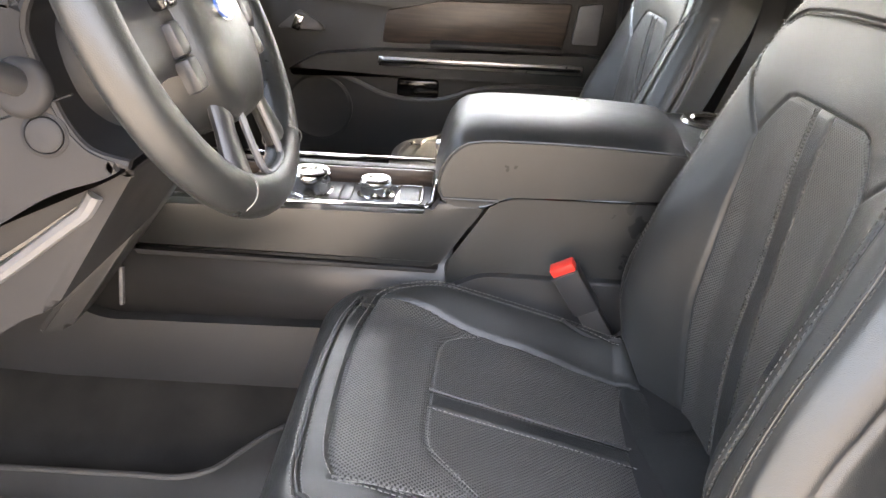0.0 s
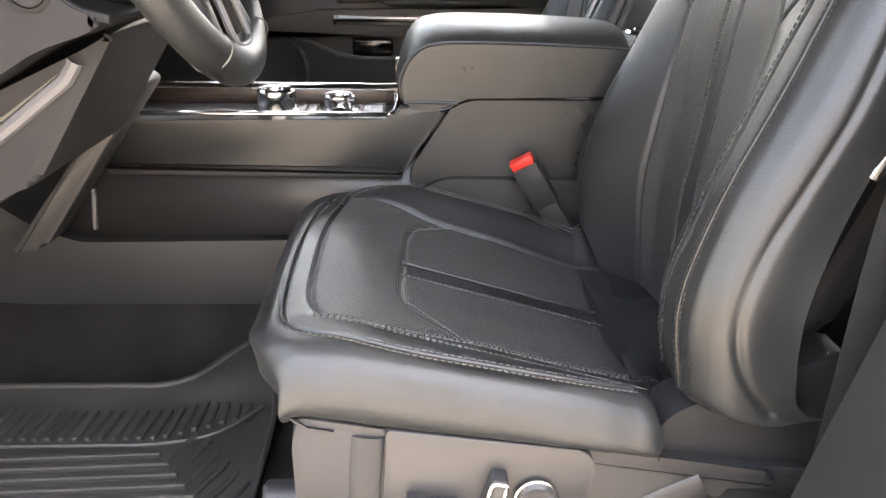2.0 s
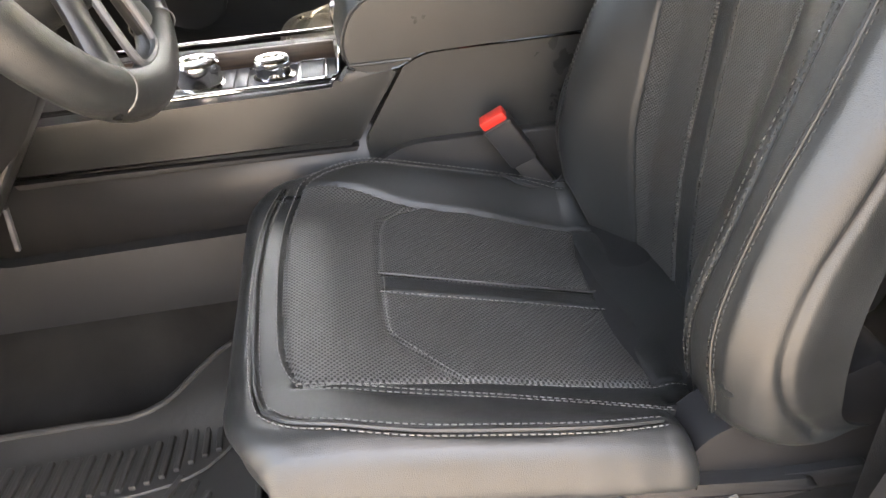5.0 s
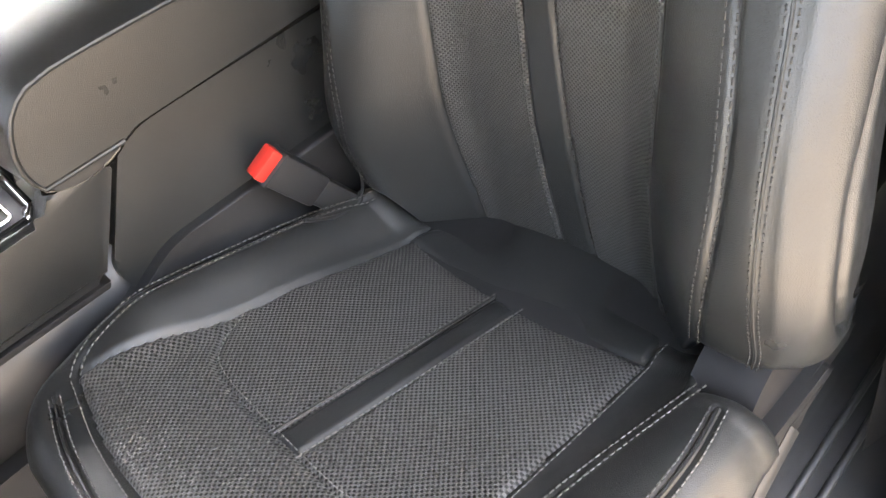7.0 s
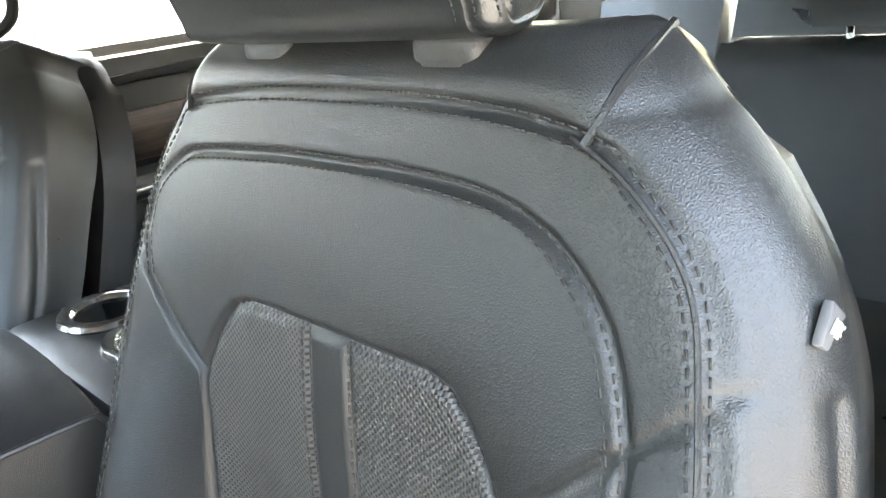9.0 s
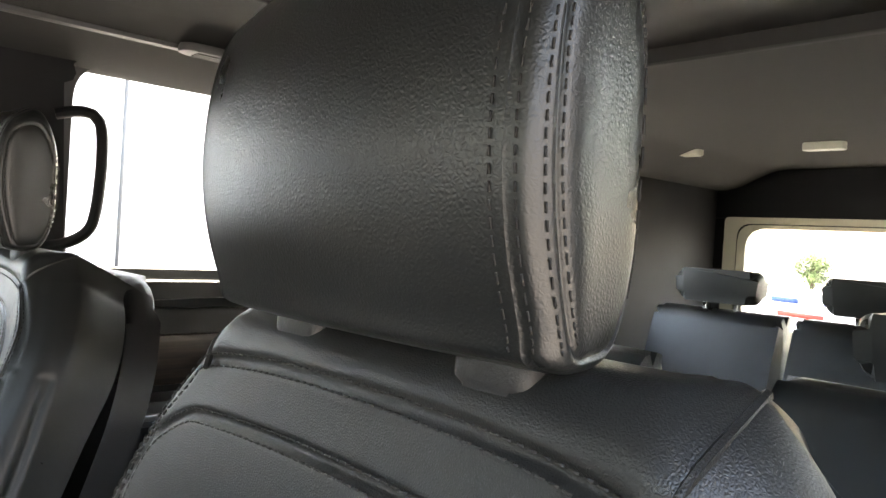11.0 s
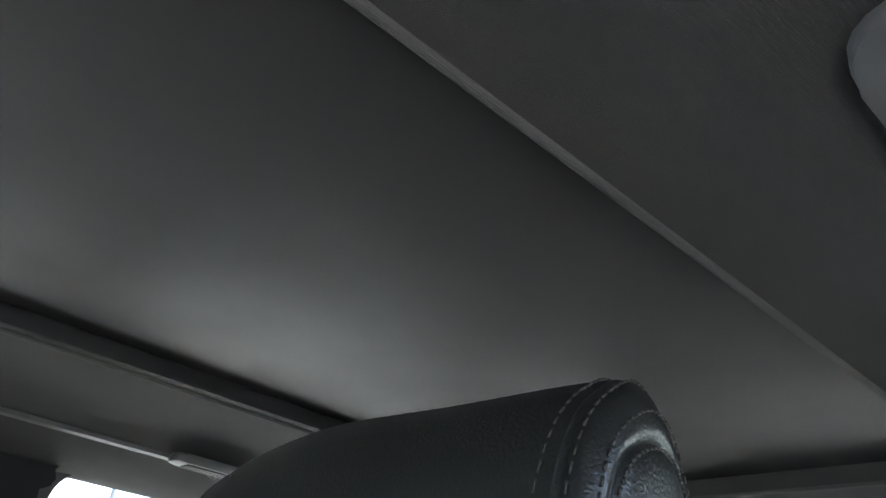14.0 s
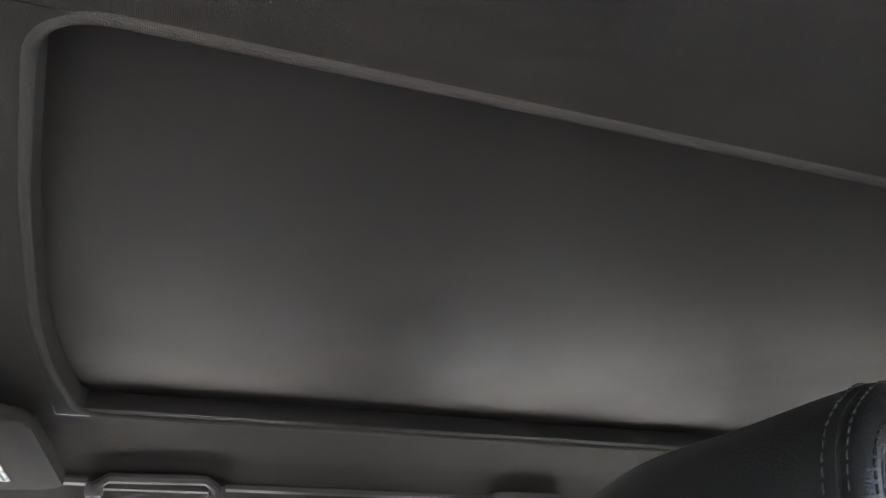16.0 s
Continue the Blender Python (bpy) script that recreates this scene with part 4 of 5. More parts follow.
# trim: chrome frame, wood, dials, buttons
for a, b in (((-0.86, Y0 + 0.016, 0.541), (-0.385, Y0 + 0.016, 0.541)), ((-0.385, Y0 + 0.016, 0.541), (-0.374, Y0 + 0.034, 0.542)), ((-0.374, Y0 + 0.034, 0.542), (-0.368, Y1 - 0.034, 0.546)), ((-0.86, Y1 - 0.034, 0.548), (-0.365, Y1 - 0.034, 0.548))):
    bm = bmesh.new()
    tube(bm, [a, b], 0.0035, 8)
    part("chrome_trim", bm, CHROME, console, "thin chrome trim")
bm = bmesh.new()
box(bm, (-0.86, 0.405, 0.528), (-0.378, 0.412, 0.556), 0.002)
part("wood_face", bm, WOOD, console, "dark wood veneer strip")
bm = bmesh.new()
box(bm, (-0.86, 0.412, 0.526), (-0.378, Y1 - 0.036, 0.534), 0.002)
part("tray", bm, GLOSS, console)
bm = bmesh.new()
box(bm, (-0.86, 0.287, 0.525), (-0.378, 0.405, 0.5315), 0.002)
part("dial_plate", bm, PLASTIC_GREY, console)
for x, r, h in ((-0.560, 0.030, 0.036), (-0.462, 0.024, 0.028)):
    bm = bmesh.new()
    lathe(bm, [(r * 1.18, 0), (r * 1.18, 0.004), (r * 1.0, 0.006), (r * 0.97, h * 0.55), (r * 1.02, h * 0.62), (r * 1.0, h * 0.92), (r * 0.9, h), (r * 0.72, h * 0.985), (r * 0.70, h * 0.9), (r * 0.3, h * 0.88)], (x, 0.348, 0.5315), (0, 0, 1), 48)
    part("dial", bm, CHROME, console, "chrome rotary dial")
for x0, x1 in ((-0.512, -0.497), (-0.53, -0.515), (-0.425, -0.395)):
    bm = bmesh.new()
    box(bm, (x0, 0.315, 0.5315), (x1, 0.385, 0.5365), 0.002)
    part("console_button", bm, PLASTIC_GREY, console)
ring = rounded([(-0.427, 0.312), (-0.392, 0.312), (-0.392, 0.388), (-0.427, 0.388)], 0.006)
bm = bmesh.new()
tube(bm, [(p[0], p[1], 0.5365) for p in ring], 0.0015, 6, closed=True)
part("button_rim", bm, CHROME, console)
ring = rounded([(-0.50, 0.306), (-0.43, 0.306), (-0.43, 0.394), (-0.50, 0.394)], 0.006)
bm = bmesh.new()
tube(bm, [(p[0], p[1], 0.5325) for p in ring], 0.0015, 6, closed=True)
part("dial_rim", bm, CHROME, console)

# ---- dashboard, column and wheel ----
dash = thing("dashboard", (-1.0, 0.4, 0.5), "black soft-touch dashboard with lower knee panel", "dashboard")
bm = bmesh.new()
prism(bm, rounded([(-1.45, 0.55), (-0.99, 0.55), (-0.90, 0.62), (-0.88, 0.80), (-0.98, 0.93), (-1.45, 0.90)], 0.04, 4), 1, -0.36, 1.18, 0.01)
part("dash_body", bm, PLASTIC, dash)
# dark pillar trim here paints in shade from the open door, which isn't built
bm = bmesh.new()
prism(bm, rounded(KNEE, 0.015, 4), 1, -0.060, 0.19, 0.008)
knee = part("knee_panel", bm, PILLAR, dash, "grained lower knee panel")
bm = bmesh.new()
tube(bm, smooth_line([(p[0], -0.062, p[1]) for p in SLOT], 0.01), 0.008, 8)
part("slot_trim", bm, PLASTIC_GREY, knee, "grey edge of an open slot")
bm = bmesh.new()
prism(bm, SLOT_HOLE, 1, -0.0625, -0.05)
part("slot", bm, GLOSS, knee)
bm = bmesh.new()
prism(bm, rounded([(-0.93, 0.35), (-0.88, 0.36), (-0.70, 0.60), (-0.73, 0.62)], 0.01, 3), 1, 0.195, 0.262, 0.008)
part("column_brace", bm, PLASTIC_SMOOTH, dash, "brown-black brace beside the console")
bm = bmesh.new()
prism(bm, rounded([(-1.05, 0.50), (-0.86, 0.50), (-0.80, 0.60), (-0.80, 0.66), (-1.05, 0.70)], 0.02, 3), 1, 0.20, 0.60, 0.01)
part("centre_stack", bm, PLASTIC, dash)
bm = bmesh.new()
prism(bm, rounded([(-0.90, 0.74), (-0.86, 0.745), (-0.85, 0.84), (-0.89, 0.86)], 0.012, 3), 1, 0.66, 0.80, 0.008)
vent = part("air_vent", bm, SATIN, dash, "satin metal air vent surround")
for i in range(5):
    bm = bmesh.new()
    box(bm, (-0.862, 0.675, 0.758 + i * 0.018), (-0.845, 0.785, 0.762 + i * 0.018), 0.001)
    part("vent_slat", bm, PLASTIC, vent)

column = thing("steering_column", (-0.75, 0.0, 0.72), "black plastic steering column cover with round switch", "steering column")
WC, WR = Vector((-0.612, 0.030, 0.820)), 0.183
axis = Vector((math.cos(radians(24)), 0, math.sin(radians(24))))
down = Vector((math.sin(radians(24)), 0, -math.cos(radians(24))))
side = Vector((0, 1, 0))


def wheel_at(r, ang, lift=0.0):
    """A point on the wheel: radius, angle from straight down towards the passenger, height over its plane."""
    return WC + r * (math.cos(ang) * down + math.sin(ang) * side) + lift * axis


bm = bmesh.new()
tube(bm, [WC - axis * 0.30 - down * -0.02, WC - axis * 0.16, WC - axis * 0.07, WC - axis * 0.055], [0.105, 0.10, 0.085, 0.05], 28)
part("column_cover", bm, PLASTIC, column)
# shroud, lip, switch and boot: the missing door's shade put into their dark colour
bm = bmesh.new()
prism(bm, rounded(SHROUD, 0.02, 4), 1, -0.105, 0.14, 0.012)
part("column_shroud", bm, PILLAR, column, "grained column shroud with parting line")
bm = bmesh.new()
tube(bm, smooth_line([(p[0] + 0.001, -0.099, p[1]) for p in SHROUD[:6]], 0.01), 0.005, 8)
part("shroud_lip", bm, PILLAR, column, "rolled lip of the shroud")
bm = bmesh.new()
tube(bm, smooth_line([(-0.760, -0.1052, 0.738), (-0.720, -0.1052, 0.752), (-0.690, -0.1052, 0.764), (-0.668, -0.1052, 0.772)], 0.01), 0.0012, 6)
part("parting_line", bm, GLOSS, column)
bm = bmesh.new()
lathe(bm, [(0.0195, 0), (0.0195, 0.003), (0.0165, 0.005), (0.0155, 0.003), (0.0150, 0.006), (0.0125, 0.0075), (0.004, 0.0065)], (BUTTON[0], -0.1045, BUTTON[1]), (0.15, -1, 0.1), 36)
part("column_switch", bm, PILLAR, column, "round four-way switch")
bm = bmesh.new()
lathe(bm, [(0.026, 0), (0.026, 0.004), (0.022, 0.009), (0.018, 0.010)], (STALK[0], -0.104, STALK[1]), (0, -1, 0.2), 32)
part("stalk_boot", bm, PILLAR, column)
bm = bmesh.new()
tube(bm, [(STALK[0], -0.10, STALK[1]), (STALK[0] - 0.008, -0.14, STALK[1] + 0.02), (STALK[0] - 0.014, -0.175, STALK[1] + 0.05), (STALK[0] - 0.016, -0.195, STALK[1] + 0.085), (STALK[0] - 0.017, -0.205, STALK[1] + 0.11)], [0.012, 0.012, 0.015, 0.017, 0.016], 16)
part("indicator_stalk", bm, PLASTIC_SMOOTH, column, "black indicator stalk")

wheel = thing("steering_wheel", tuple(WC), "black leather steering wheel with chrome-edged spokes", "steering wheel")
bm = bmesh.new()
tube(bm, [wheel_at(WR, a) for a in np.linspace(0, 2 * math.pi, 97)[:-1]], 0.0195, 16, closed=True, flat=1.15)
rim = part("rim", bm, LEATHER, wheel, "worn leather rim")
for a in (0.55, -0.55):
    bm = bmesh.new()
    tube(bm, [wheel_at(WR, a) + 0.0200 * (math.cos(t) * (math.cos(a) * down + math.sin(a) * side) + 1.15 * math.sin(t) * axis) for t in np.linspace(0, 2 * math.pi, 25)[:-1]], 0.0008, 5, closed=True)
    part("rim_seam", bm, THREAD, wheel)
bm = bmesh.new()
lines = []
for i in range(46):
    a = 0.75 + i * 0.02
    for s in (-1, 1):
        p = wheel_at(WR - 0.0190, a, 0.006 * s)
        q2 = wheel_at(WR - 0.0190, a + 0.02, -0.006 * s)
        tube(bm, [p, q2], 0.0009, 4)
ob = part("rim_lacing", bm, THREAD, wheel, "pale cross-stitched lacing")
ob["kind"] = "stuff"
bm = bmesh.new()
hub_outline = rounded([(-0.085, 0.055), (-0.075, -0.075), (0.075, -0.075), (0.085, 0.055), (0.045, 0.105), (-0.045, 0.105)], 0.035, 6)
va = []
for lift, k in ((-0.03, 1.0), (0.012, 1.0), (0.024, 0.93), (0.032, 0.75), (0.036, 0.4)):
    va.append([bm.verts.new(WC + down * (p[1] * k) + side * (p[0] * k) + axis * lift) for p in hub_outline])
for a, b in zip(va, va[1:]):
    for j in range(len(a)):
        bm.faces.new((a[j], a[(j + 1) % len(a)], b[(j + 1) % len(a)], b[j]))
bm.faces.new(va[0][::-1])
bm.faces.new(va[-1])
pad = part("hub_pad", bm, LEATHER, wheel, "grained airbag cover")
for k, (ra, rb, lift, mt, nm) in enumerate(((0.026, 0.0155, 0.0345, CHROME, "badge_ring"), (0.0235, 0.0135, 0.0362, BLUE, "badge_oval"))):
    bm = bmesh.new()
    vs0 = [bm.verts.new(WC + side * (ra * math.cos(t)) + down * (rb * math.sin(t)) + axis * (lift - 0.006)) for t in np.linspace(0, 2 * math.pi, 37)[:-1]]
    vs1 = [bm.verts.new(WC + side * (ra * math.cos(t)) + down * (rb * math.sin(t)) + axis * (lift + 0.003)) for t in np.linspace(0, 2 * math.pi, 37)[:-1]]
    for j in range(36):
        bm.faces.new((vs0[j], vs0[(j + 1) % 36], vs1[(j + 1) % 36], vs1[j]))
    bm.faces.new(vs1)
    part(nm, bm, mt, wheel, "plain oval badge")
for s in (-1, 1):
    # side spokes carrying switch pads
    bm = bmesh.new()
    tube(bm, [WC + side * (0.06 * s) + axis * 0.005, WC + side * (0.12 * s) + down * 0.005 + axis * 0.004, WC + side * (0.175 * s) + down * 0.005], [0.045, 0.034, 0.040], 12, flat=0.30, up=tuple(axis))
    part("side_spoke", bm, PLASTIC_SMOOTH, wheel)
    bm = bmesh.new()
    m4 = Matrix((side, down, axis)).transposed().to_4x4()
    box(bm, (0.088 * s - 0.017, -0.052, 0.012), (0.088 * s + 0.017, -0.012, 0.026), 0.004)
    bmesh.ops.transform(bm, matrix=Matrix.Translation(WC) @ m4, verts=bm.verts)
    part("switch_pad", bm, GLOSS, wheel, "gloss black thumb switches")
    for k in range(2):
        bm = bmesh.new()
        box(bm, (0.088 * s - 0.008, -0.046 + 0.018 * k, 0.025), (0.088 * s + 0.008, -0.034 + 0.018 * k, 0.029), 0.002)
        bmesh.ops.transform(bm, matrix=Matrix.Translation(WC) @ m4, verts=bm.verts)
        part("thumb_button", bm, PLASTIC_GREY, wheel)
    for k in range(2):
        bm = bmesh.new()
        box(bm, (0.098 * s - 0.011, -0.002 + 0.032 * k, 0.008), (0.098 * s + 0.011, 0.028 + 0.032 * k, 0.024), 0.004)
        bmesh.ops.transform(bm, matrix=Matrix.Translation(WC) @ m4, verts=bm.verts)
        part("rocker_switch", bm, PLASTIC_SMOOTH, wheel, "dark rocker switch")
    # lower spokes with bright edge
    bm = bmesh.new()
    tube(bm, [wheel_at(0.07, 0.62 * s, 0.008), wheel_at(0.12, 0.52 * s, 0.004), wheel_at(0.175, 0.45 * s, 0.0)], [0.020, 0.016, 0.022], 12, flat=0.55, up=tuple(axis))
    part("lower_spoke", bm, PLASTIC_SMOOTH, wheel, "satin grey lower spoke")
    bm = bmesh.new()
    tube(bm, smooth_line([wheel_at(0.085, 0.35 * s, 0.016), wheel_at(0.13, 0.28 * s, 0.014), wheel_at(0.163, 0.20 * s, 0.012), wheel_at(0.166, 0.0, 0.012)], 0.01), 0.004, 8)
    part("spoke_edge", bm, PLASTIC_GREY, wheel, "bright spoke edge")


# ---- passenger door and body side ----
door = thing("passenger_door", (-0.4, 1.19, 0.25), "black passenger door trim with wood insert and chrome strip", "car door")
bm = bmesh.new()
prism(bm, rounded([(-1.05, 0.20), (0.16, 0.20), (0.20, 0.80), (0.16, 0.815), (-0.60, 0.80), (-1.05, 0.78)], 0.03, 4), 1, 1.19, 1.24, 0.012)
part("door_panel", bm, PLASTIC, door)
bm = bmesh.new()
prism(bm, rounded([(-1.0, 0.745), (-0.57, 0.722), (-0.50, 0.715), (-0.38, 0.742), (-0.05, 0.775), (0.16, 0.78), (0.16, 0.825), (-1.0, 0.815)], 0.015, 3), 1, 1.165, 1.20, 0.012)
part("upper_pad", bm, LEATHER, door, "soft upper pad")
bm = bmesh.new()
prism(bm, rounded([(-0.54, 0.632), (-0.53, 0.708), (-0.40, 0.735), (-0.08, 0.745), (-0.095, 0.640)], 0.01, 3), 1, 1.178, 1.20, 0.003)
part("wood_insert", bm, WOOD, door, "dark wood door insert")
bm = bmesh.new()
prism(bm, rounded([(-0.075, 0.65), (-0.065, 0.742), (-0.005, 0.75), (-0.01, 0.65)], 0.008, 3), 1, 1.176, 1.20, 0.004)
part("speaker_panel", bm, PLASTIC_GREY, door)
bm = bmesh.new()
prism(bm, rounded([(-0.78, 0.552), (-0.70, 0.60), (-0.55, 0.617), (-0.04, 0.628), (0.10, 0.62), (0.10, 0.555), (-0.40, 0.556)], 0.02, 4), 1, 1.14, 1.20, 0.014)
arm = part("door_armrest", bm, LEATHER, door, "padded door armrest")
bm = bmesh.new()
box(bm, (-0.545, 1.130, 0.583), (-0.045, 1.142, 0.606), 0.004)
part("chrome_strip", bm, SATIN, door, "bright metal strip along the armrest")
bm = bmesh.new()
box(bm, (-0.538, 1.126, 0.591), (-0.052, 1.134, 0.599), 0.002)
part("strip_inlay", bm, GLOSS, door)
bm = bmesh.new()
box(bm, (-0.42, 1.12, 0.632), (-0.10, 1.18, 0.645), 0.006)
part("pull_cup", bm, PLASTIC, door)
bm = bmesh.new()
box(bm, (-0.50, 1.178, 0.50), (-0.395, 1.186, 0.545), 0.008)
part("door_pocket", bm, GLOSS, door)
bm = bmesh.new()
tube(bm, smooth_line([(-0.70, 1.186, 0.565), (-0.60, 1.184, 0.53), (-0.52, 1.182, 0.50), (-0.40, 1.182, 0.495), (-0.30, 1.184, 0.525), (-0.2, 1.185, 0.54), (0.05, 1.186, 0.54)], 0.02), 0.006, 6)
part("pocket_edge", bm, PLASTIC_GREY, door)
bm = bmesh.new()
lathe(bm, [(0.085, 0), (0.085, 0.006), (0.078, 0.010), (0.06, 0.006)], (-0.70, 1.19, 0.46), (0, -1, 0), 40)
part("loudspeaker", bm, PLASTIC_SMOOTH, door, "round loudspeaker grille")
bm = bmesh.new()
prism(bm, rounded([(-0.80, 0.655), (-0.745, 0.70), (-0.69, 0.668), (-0.68, 0.650)], 0.01, 3), 1, 1.172, 1.20, 0.004)
part("handle_cup", bm, PLASTIC_GREY, door)
bm = bmesh.new()
box(bm, (-0.757, 1.160, 0.652), (-0.735, 1.174, 0.690), 0.004, pose(0, 0, 0, 0, 20, 0))
part("door_handle", bm, CHROME, door, "chrome inner door handle")


def wall_with_windows(name, y0, y1, lo, hi, z0, z1, windows, material, label):
    """A body side along x: sill, header and the posts between window openings (x0, x1, bottom, top)."""
    cuts = sorted(windows)
    objs = []
    xs = [lo] + [v for w in cuts for v in w[:2]] + [hi]
    pieces = []
    for a, b in zip(xs[::2], xs[1::2]):
        if b - a > 0.002:
            pieces.append((a, b, z0, z1))
    for a, b, c, d in cuts:
        pieces += [(a, b, z0, c), (a, b, d, z1)]
    for a, b, c, d in pieces:
        bm = bmesh.new()
        box(bm, (a, y0, c), (b, y1, d), 0.004)
        objs.append(setting(part(name, bm, material), label, "wall"))
    return objs


# far side: rear door and quarter windows behind the B-pillar
wall_with_windows("wall_passenger", 1.19, 1.23, 0.17, 2.62, 0.15, 1.29, [(0.235, 1.10, 0.845, 1.235), (1.32, 1.93, 0.80, 1.19)], PILLAR, "black trimmed body side with window openings")
wall_with_windows("wall_passenger", 1.195, 1.23, -1.45, 0.165, 0.80, 1.29, [(-0.80, 0.03, 0.835, 1.20)], PILLAR, "black trimmed front door frame")
wall_with_windows("wall_driver", -0.47, -0.37, 0.30, 2.62, 0.15, 1.29, [(0.42, 1.10, 0.845, 1.235), (1.32, 1.93, 0.80, 1.19)], PILLAR, "black trimmed body side behind the open door")
wall_with_windows("wall_front", -0.42, -0.38, -1.45, -1.05, 0.10, 1.1, [], PILLAR, "front post below the windscreen")

for k, (x0, x1, z0, z1, y) in enumerate(((0.235, 1.10, 0.845, 1.235, 1.20), (1.32, 1.93, 0.80, 1.19, 1.20), (-0.80, 0.03, 0.835, 1.20, 1.20), (0.42, 1.10, 0.845, 1.235, -0.39), (1.32, 1.93, 0.80, 1.19, -0.39))):
    bm = bmesh.new()
    prism(bm, rounded([(x0 - 0.02, z0 - 0.02), (x1 + 0.02, z0 - 0.02), (x1 + 0.02, z1 + 0.02), (x0 - 0.02, z1 + 0.02)], 0.03), 1, y, y + 0.004)
    g = part("window_%d" % (k + 1), bm, GLASS)
    g.visible_shadow = False
    setting(g, "clear side window pane", "window")
    # rounded inner window frame
    outer = rounded([(x0 - 0.012, z0 - 0.012), (x1 + 0.012, z0 - 0.012), (x1 + 0.012, z1 + 0.012), (x0 - 0.012, z1 + 0.012)], 0.012, 8)
    inner = rounded([(x0 + 0.005, z0 + 0.003), (x1 - 0.005, z0 + 0.003), (x1 - 0.005, z1 - 0.008), (x0 + 0.005, z1 - 0.008)], 0.07, 8)
    s = -1 if y > 0 else 1
    bm = bmesh.new()
    ya, yb = y - 0.012, y - 0.034 if y > 0 else y + 0.04
    rings = [[bm.verts.new((p[0], yy, p[1])) for p in loop] for loop, yy in ((outer, ya), (outer, yb), (inner, yb), (inner, ya))]
    nn = len(outer)
    for a, b in zip(rings, rings[1:] + rings[:1]):
        for j in range(nn):
            bm.faces.new((a[j], a[(j + 1) % nn], b[(j + 1) % nn], b[j]))
    fr = part("window_frame", bm, PLASTIC_GREY, g, "grey window surround")
    if k == 0:
        bm = bmesh.new()
        box(bm, (x0, y - 0.03, z0 - 0.005), (x1, y - 0.004, z0 + 0.02), 0.005)
        part("window_seal", bm, PLASTIC_GREY, g)

# rear door trim below the window on the far side
rdoor = thing("rear_door", (0.6, 1.18, 0.25), "black rear door trim with pale armrest strip", "car door")
bm = bmesh.new()
prism(bm, rounded([(0.24, 0.20), (1.12, 0.20), (1.12, 0.80), (0.24, 0.80)], 0.03, 3), 1, 1.17, 1.19, 0.008)
part("door_panel", bm, PLASTIC, rdoor)
bm = bmesh.new()
prism(bm, rounded([(0.24, 0.79), (1.12, 0.79), (1.12, 0.845), (0.24, 0.845)], 0.012, 3), 1, 1.14, 1.19, 0.012)
part("upper_pad", bm, LEATHER, rdoor, "soft upper pad")
bm = bmesh.new()
prism(bm, rounded([(0.26, 0.64), (1.08, 0.64), (1.08, 0.745), (0.26, 0.735)], 0.02, 3), 1, 1.16, 1.18, 0.003)
part("wood_insert", bm, WOOD, rdoor, "dark wood door insert")
bm = bmesh.new()
prism(bm, rounded([(0.24, 0.575), (1.08, 0.575), (1.08, 0.63), (0.24, 0.625)], 0.015, 3), 1, 1.10, 1.18, 0.012)
part("door_armrest", bm, PLASTIC_GREY, rdoor, "padded armrest")
bm = bmesh.new()
box(bm, (0.26, 1.092, 0.590), (1.06, 1.102, 0.603), 0.003)
part("chrome_strip", bm, SATIN, rdoor)
bm = bmesh.new()
lathe(bm, [(0.07, 0), (0.07, 0.005), (0.05, 0.008)], (0.42, 1.17, 0.42), (0, -1, 0), 32)
part("loudspeaker", bm, PLASTIC_SMOOTH, rdoor)

# B-pillars
bm = bmesh.new()
prism(bm, rounded([(0.04, 0.20), (0.20, 0.20), (0.235, 0.80), (0.215, 1.20), (0.30, 1.29), (0.02, 1.29), (0.03, 0.80)], 0.02, 4), 1, 1.135, 1.20, 0.014)
setting(part("pillar_passenger", bm, PILLAR), "black trimmed centre pillar beyond the passenger seat", "pillar")
bm = bmesh.new()
prism(bm, rounded([(-0.052, 0.06), (0.40, 0.06), (0.32, 0.80), (0.34, 1.29), (0.24, 1.29), (0.17, 0.93), (0.06, 0.78), (0.02, 0.55), (-0.030, 0.34)], 0.02, 4), 1, -0.47, -0.335, 0.02)
setting(part("pillar_driver", bm, PILLAR), "black trimmed centre pillar behind the driver's seat", "pillar")

grip = thing("pillar_grab_handle", (0.25, 1.14, 0.93), "black pillar grab handle in front of rear window", "grab handle")
bm = bmesh.new()
tube(bm, smooth_line([(0.205, 1.135, 1.125), (0.245, 1.125, 1.135), (0.272, 1.118, 1.120), (0.278, 1.115, 1.05), (0.272, 1.115, 0.96), (0.258, 1.118, 0.925), (0.225, 1.13, 0.905), (0.19, 1.14, 0.90)], 0.012), 0.0125, 10, flat=0.8)
part("handle_bar", bm, PILLAR, grip)

# ---- ceiling, shade and fittings ----
NE, FE, FX, RX, RZ = 0.033, 0.772, -0.340, 1.02, 1.291


def liner_z(x, y):
    z = RZ + 0.0 * x
    z = z - 0.075 * float(step(0.93, 1.16, np.array(y))) - 0.11 * float(step(-0.14, -0.37, np.array(y)))
    z = z - 0.012 * math.exp(-((y + 0.10) / 0.05) ** 2) + 0.010 * math.exp(-((y + 0.02) / 0.04) ** 2)
    z = z - 0.16 * float(step(-0.42, -0.95, np.array(x)))
    return z


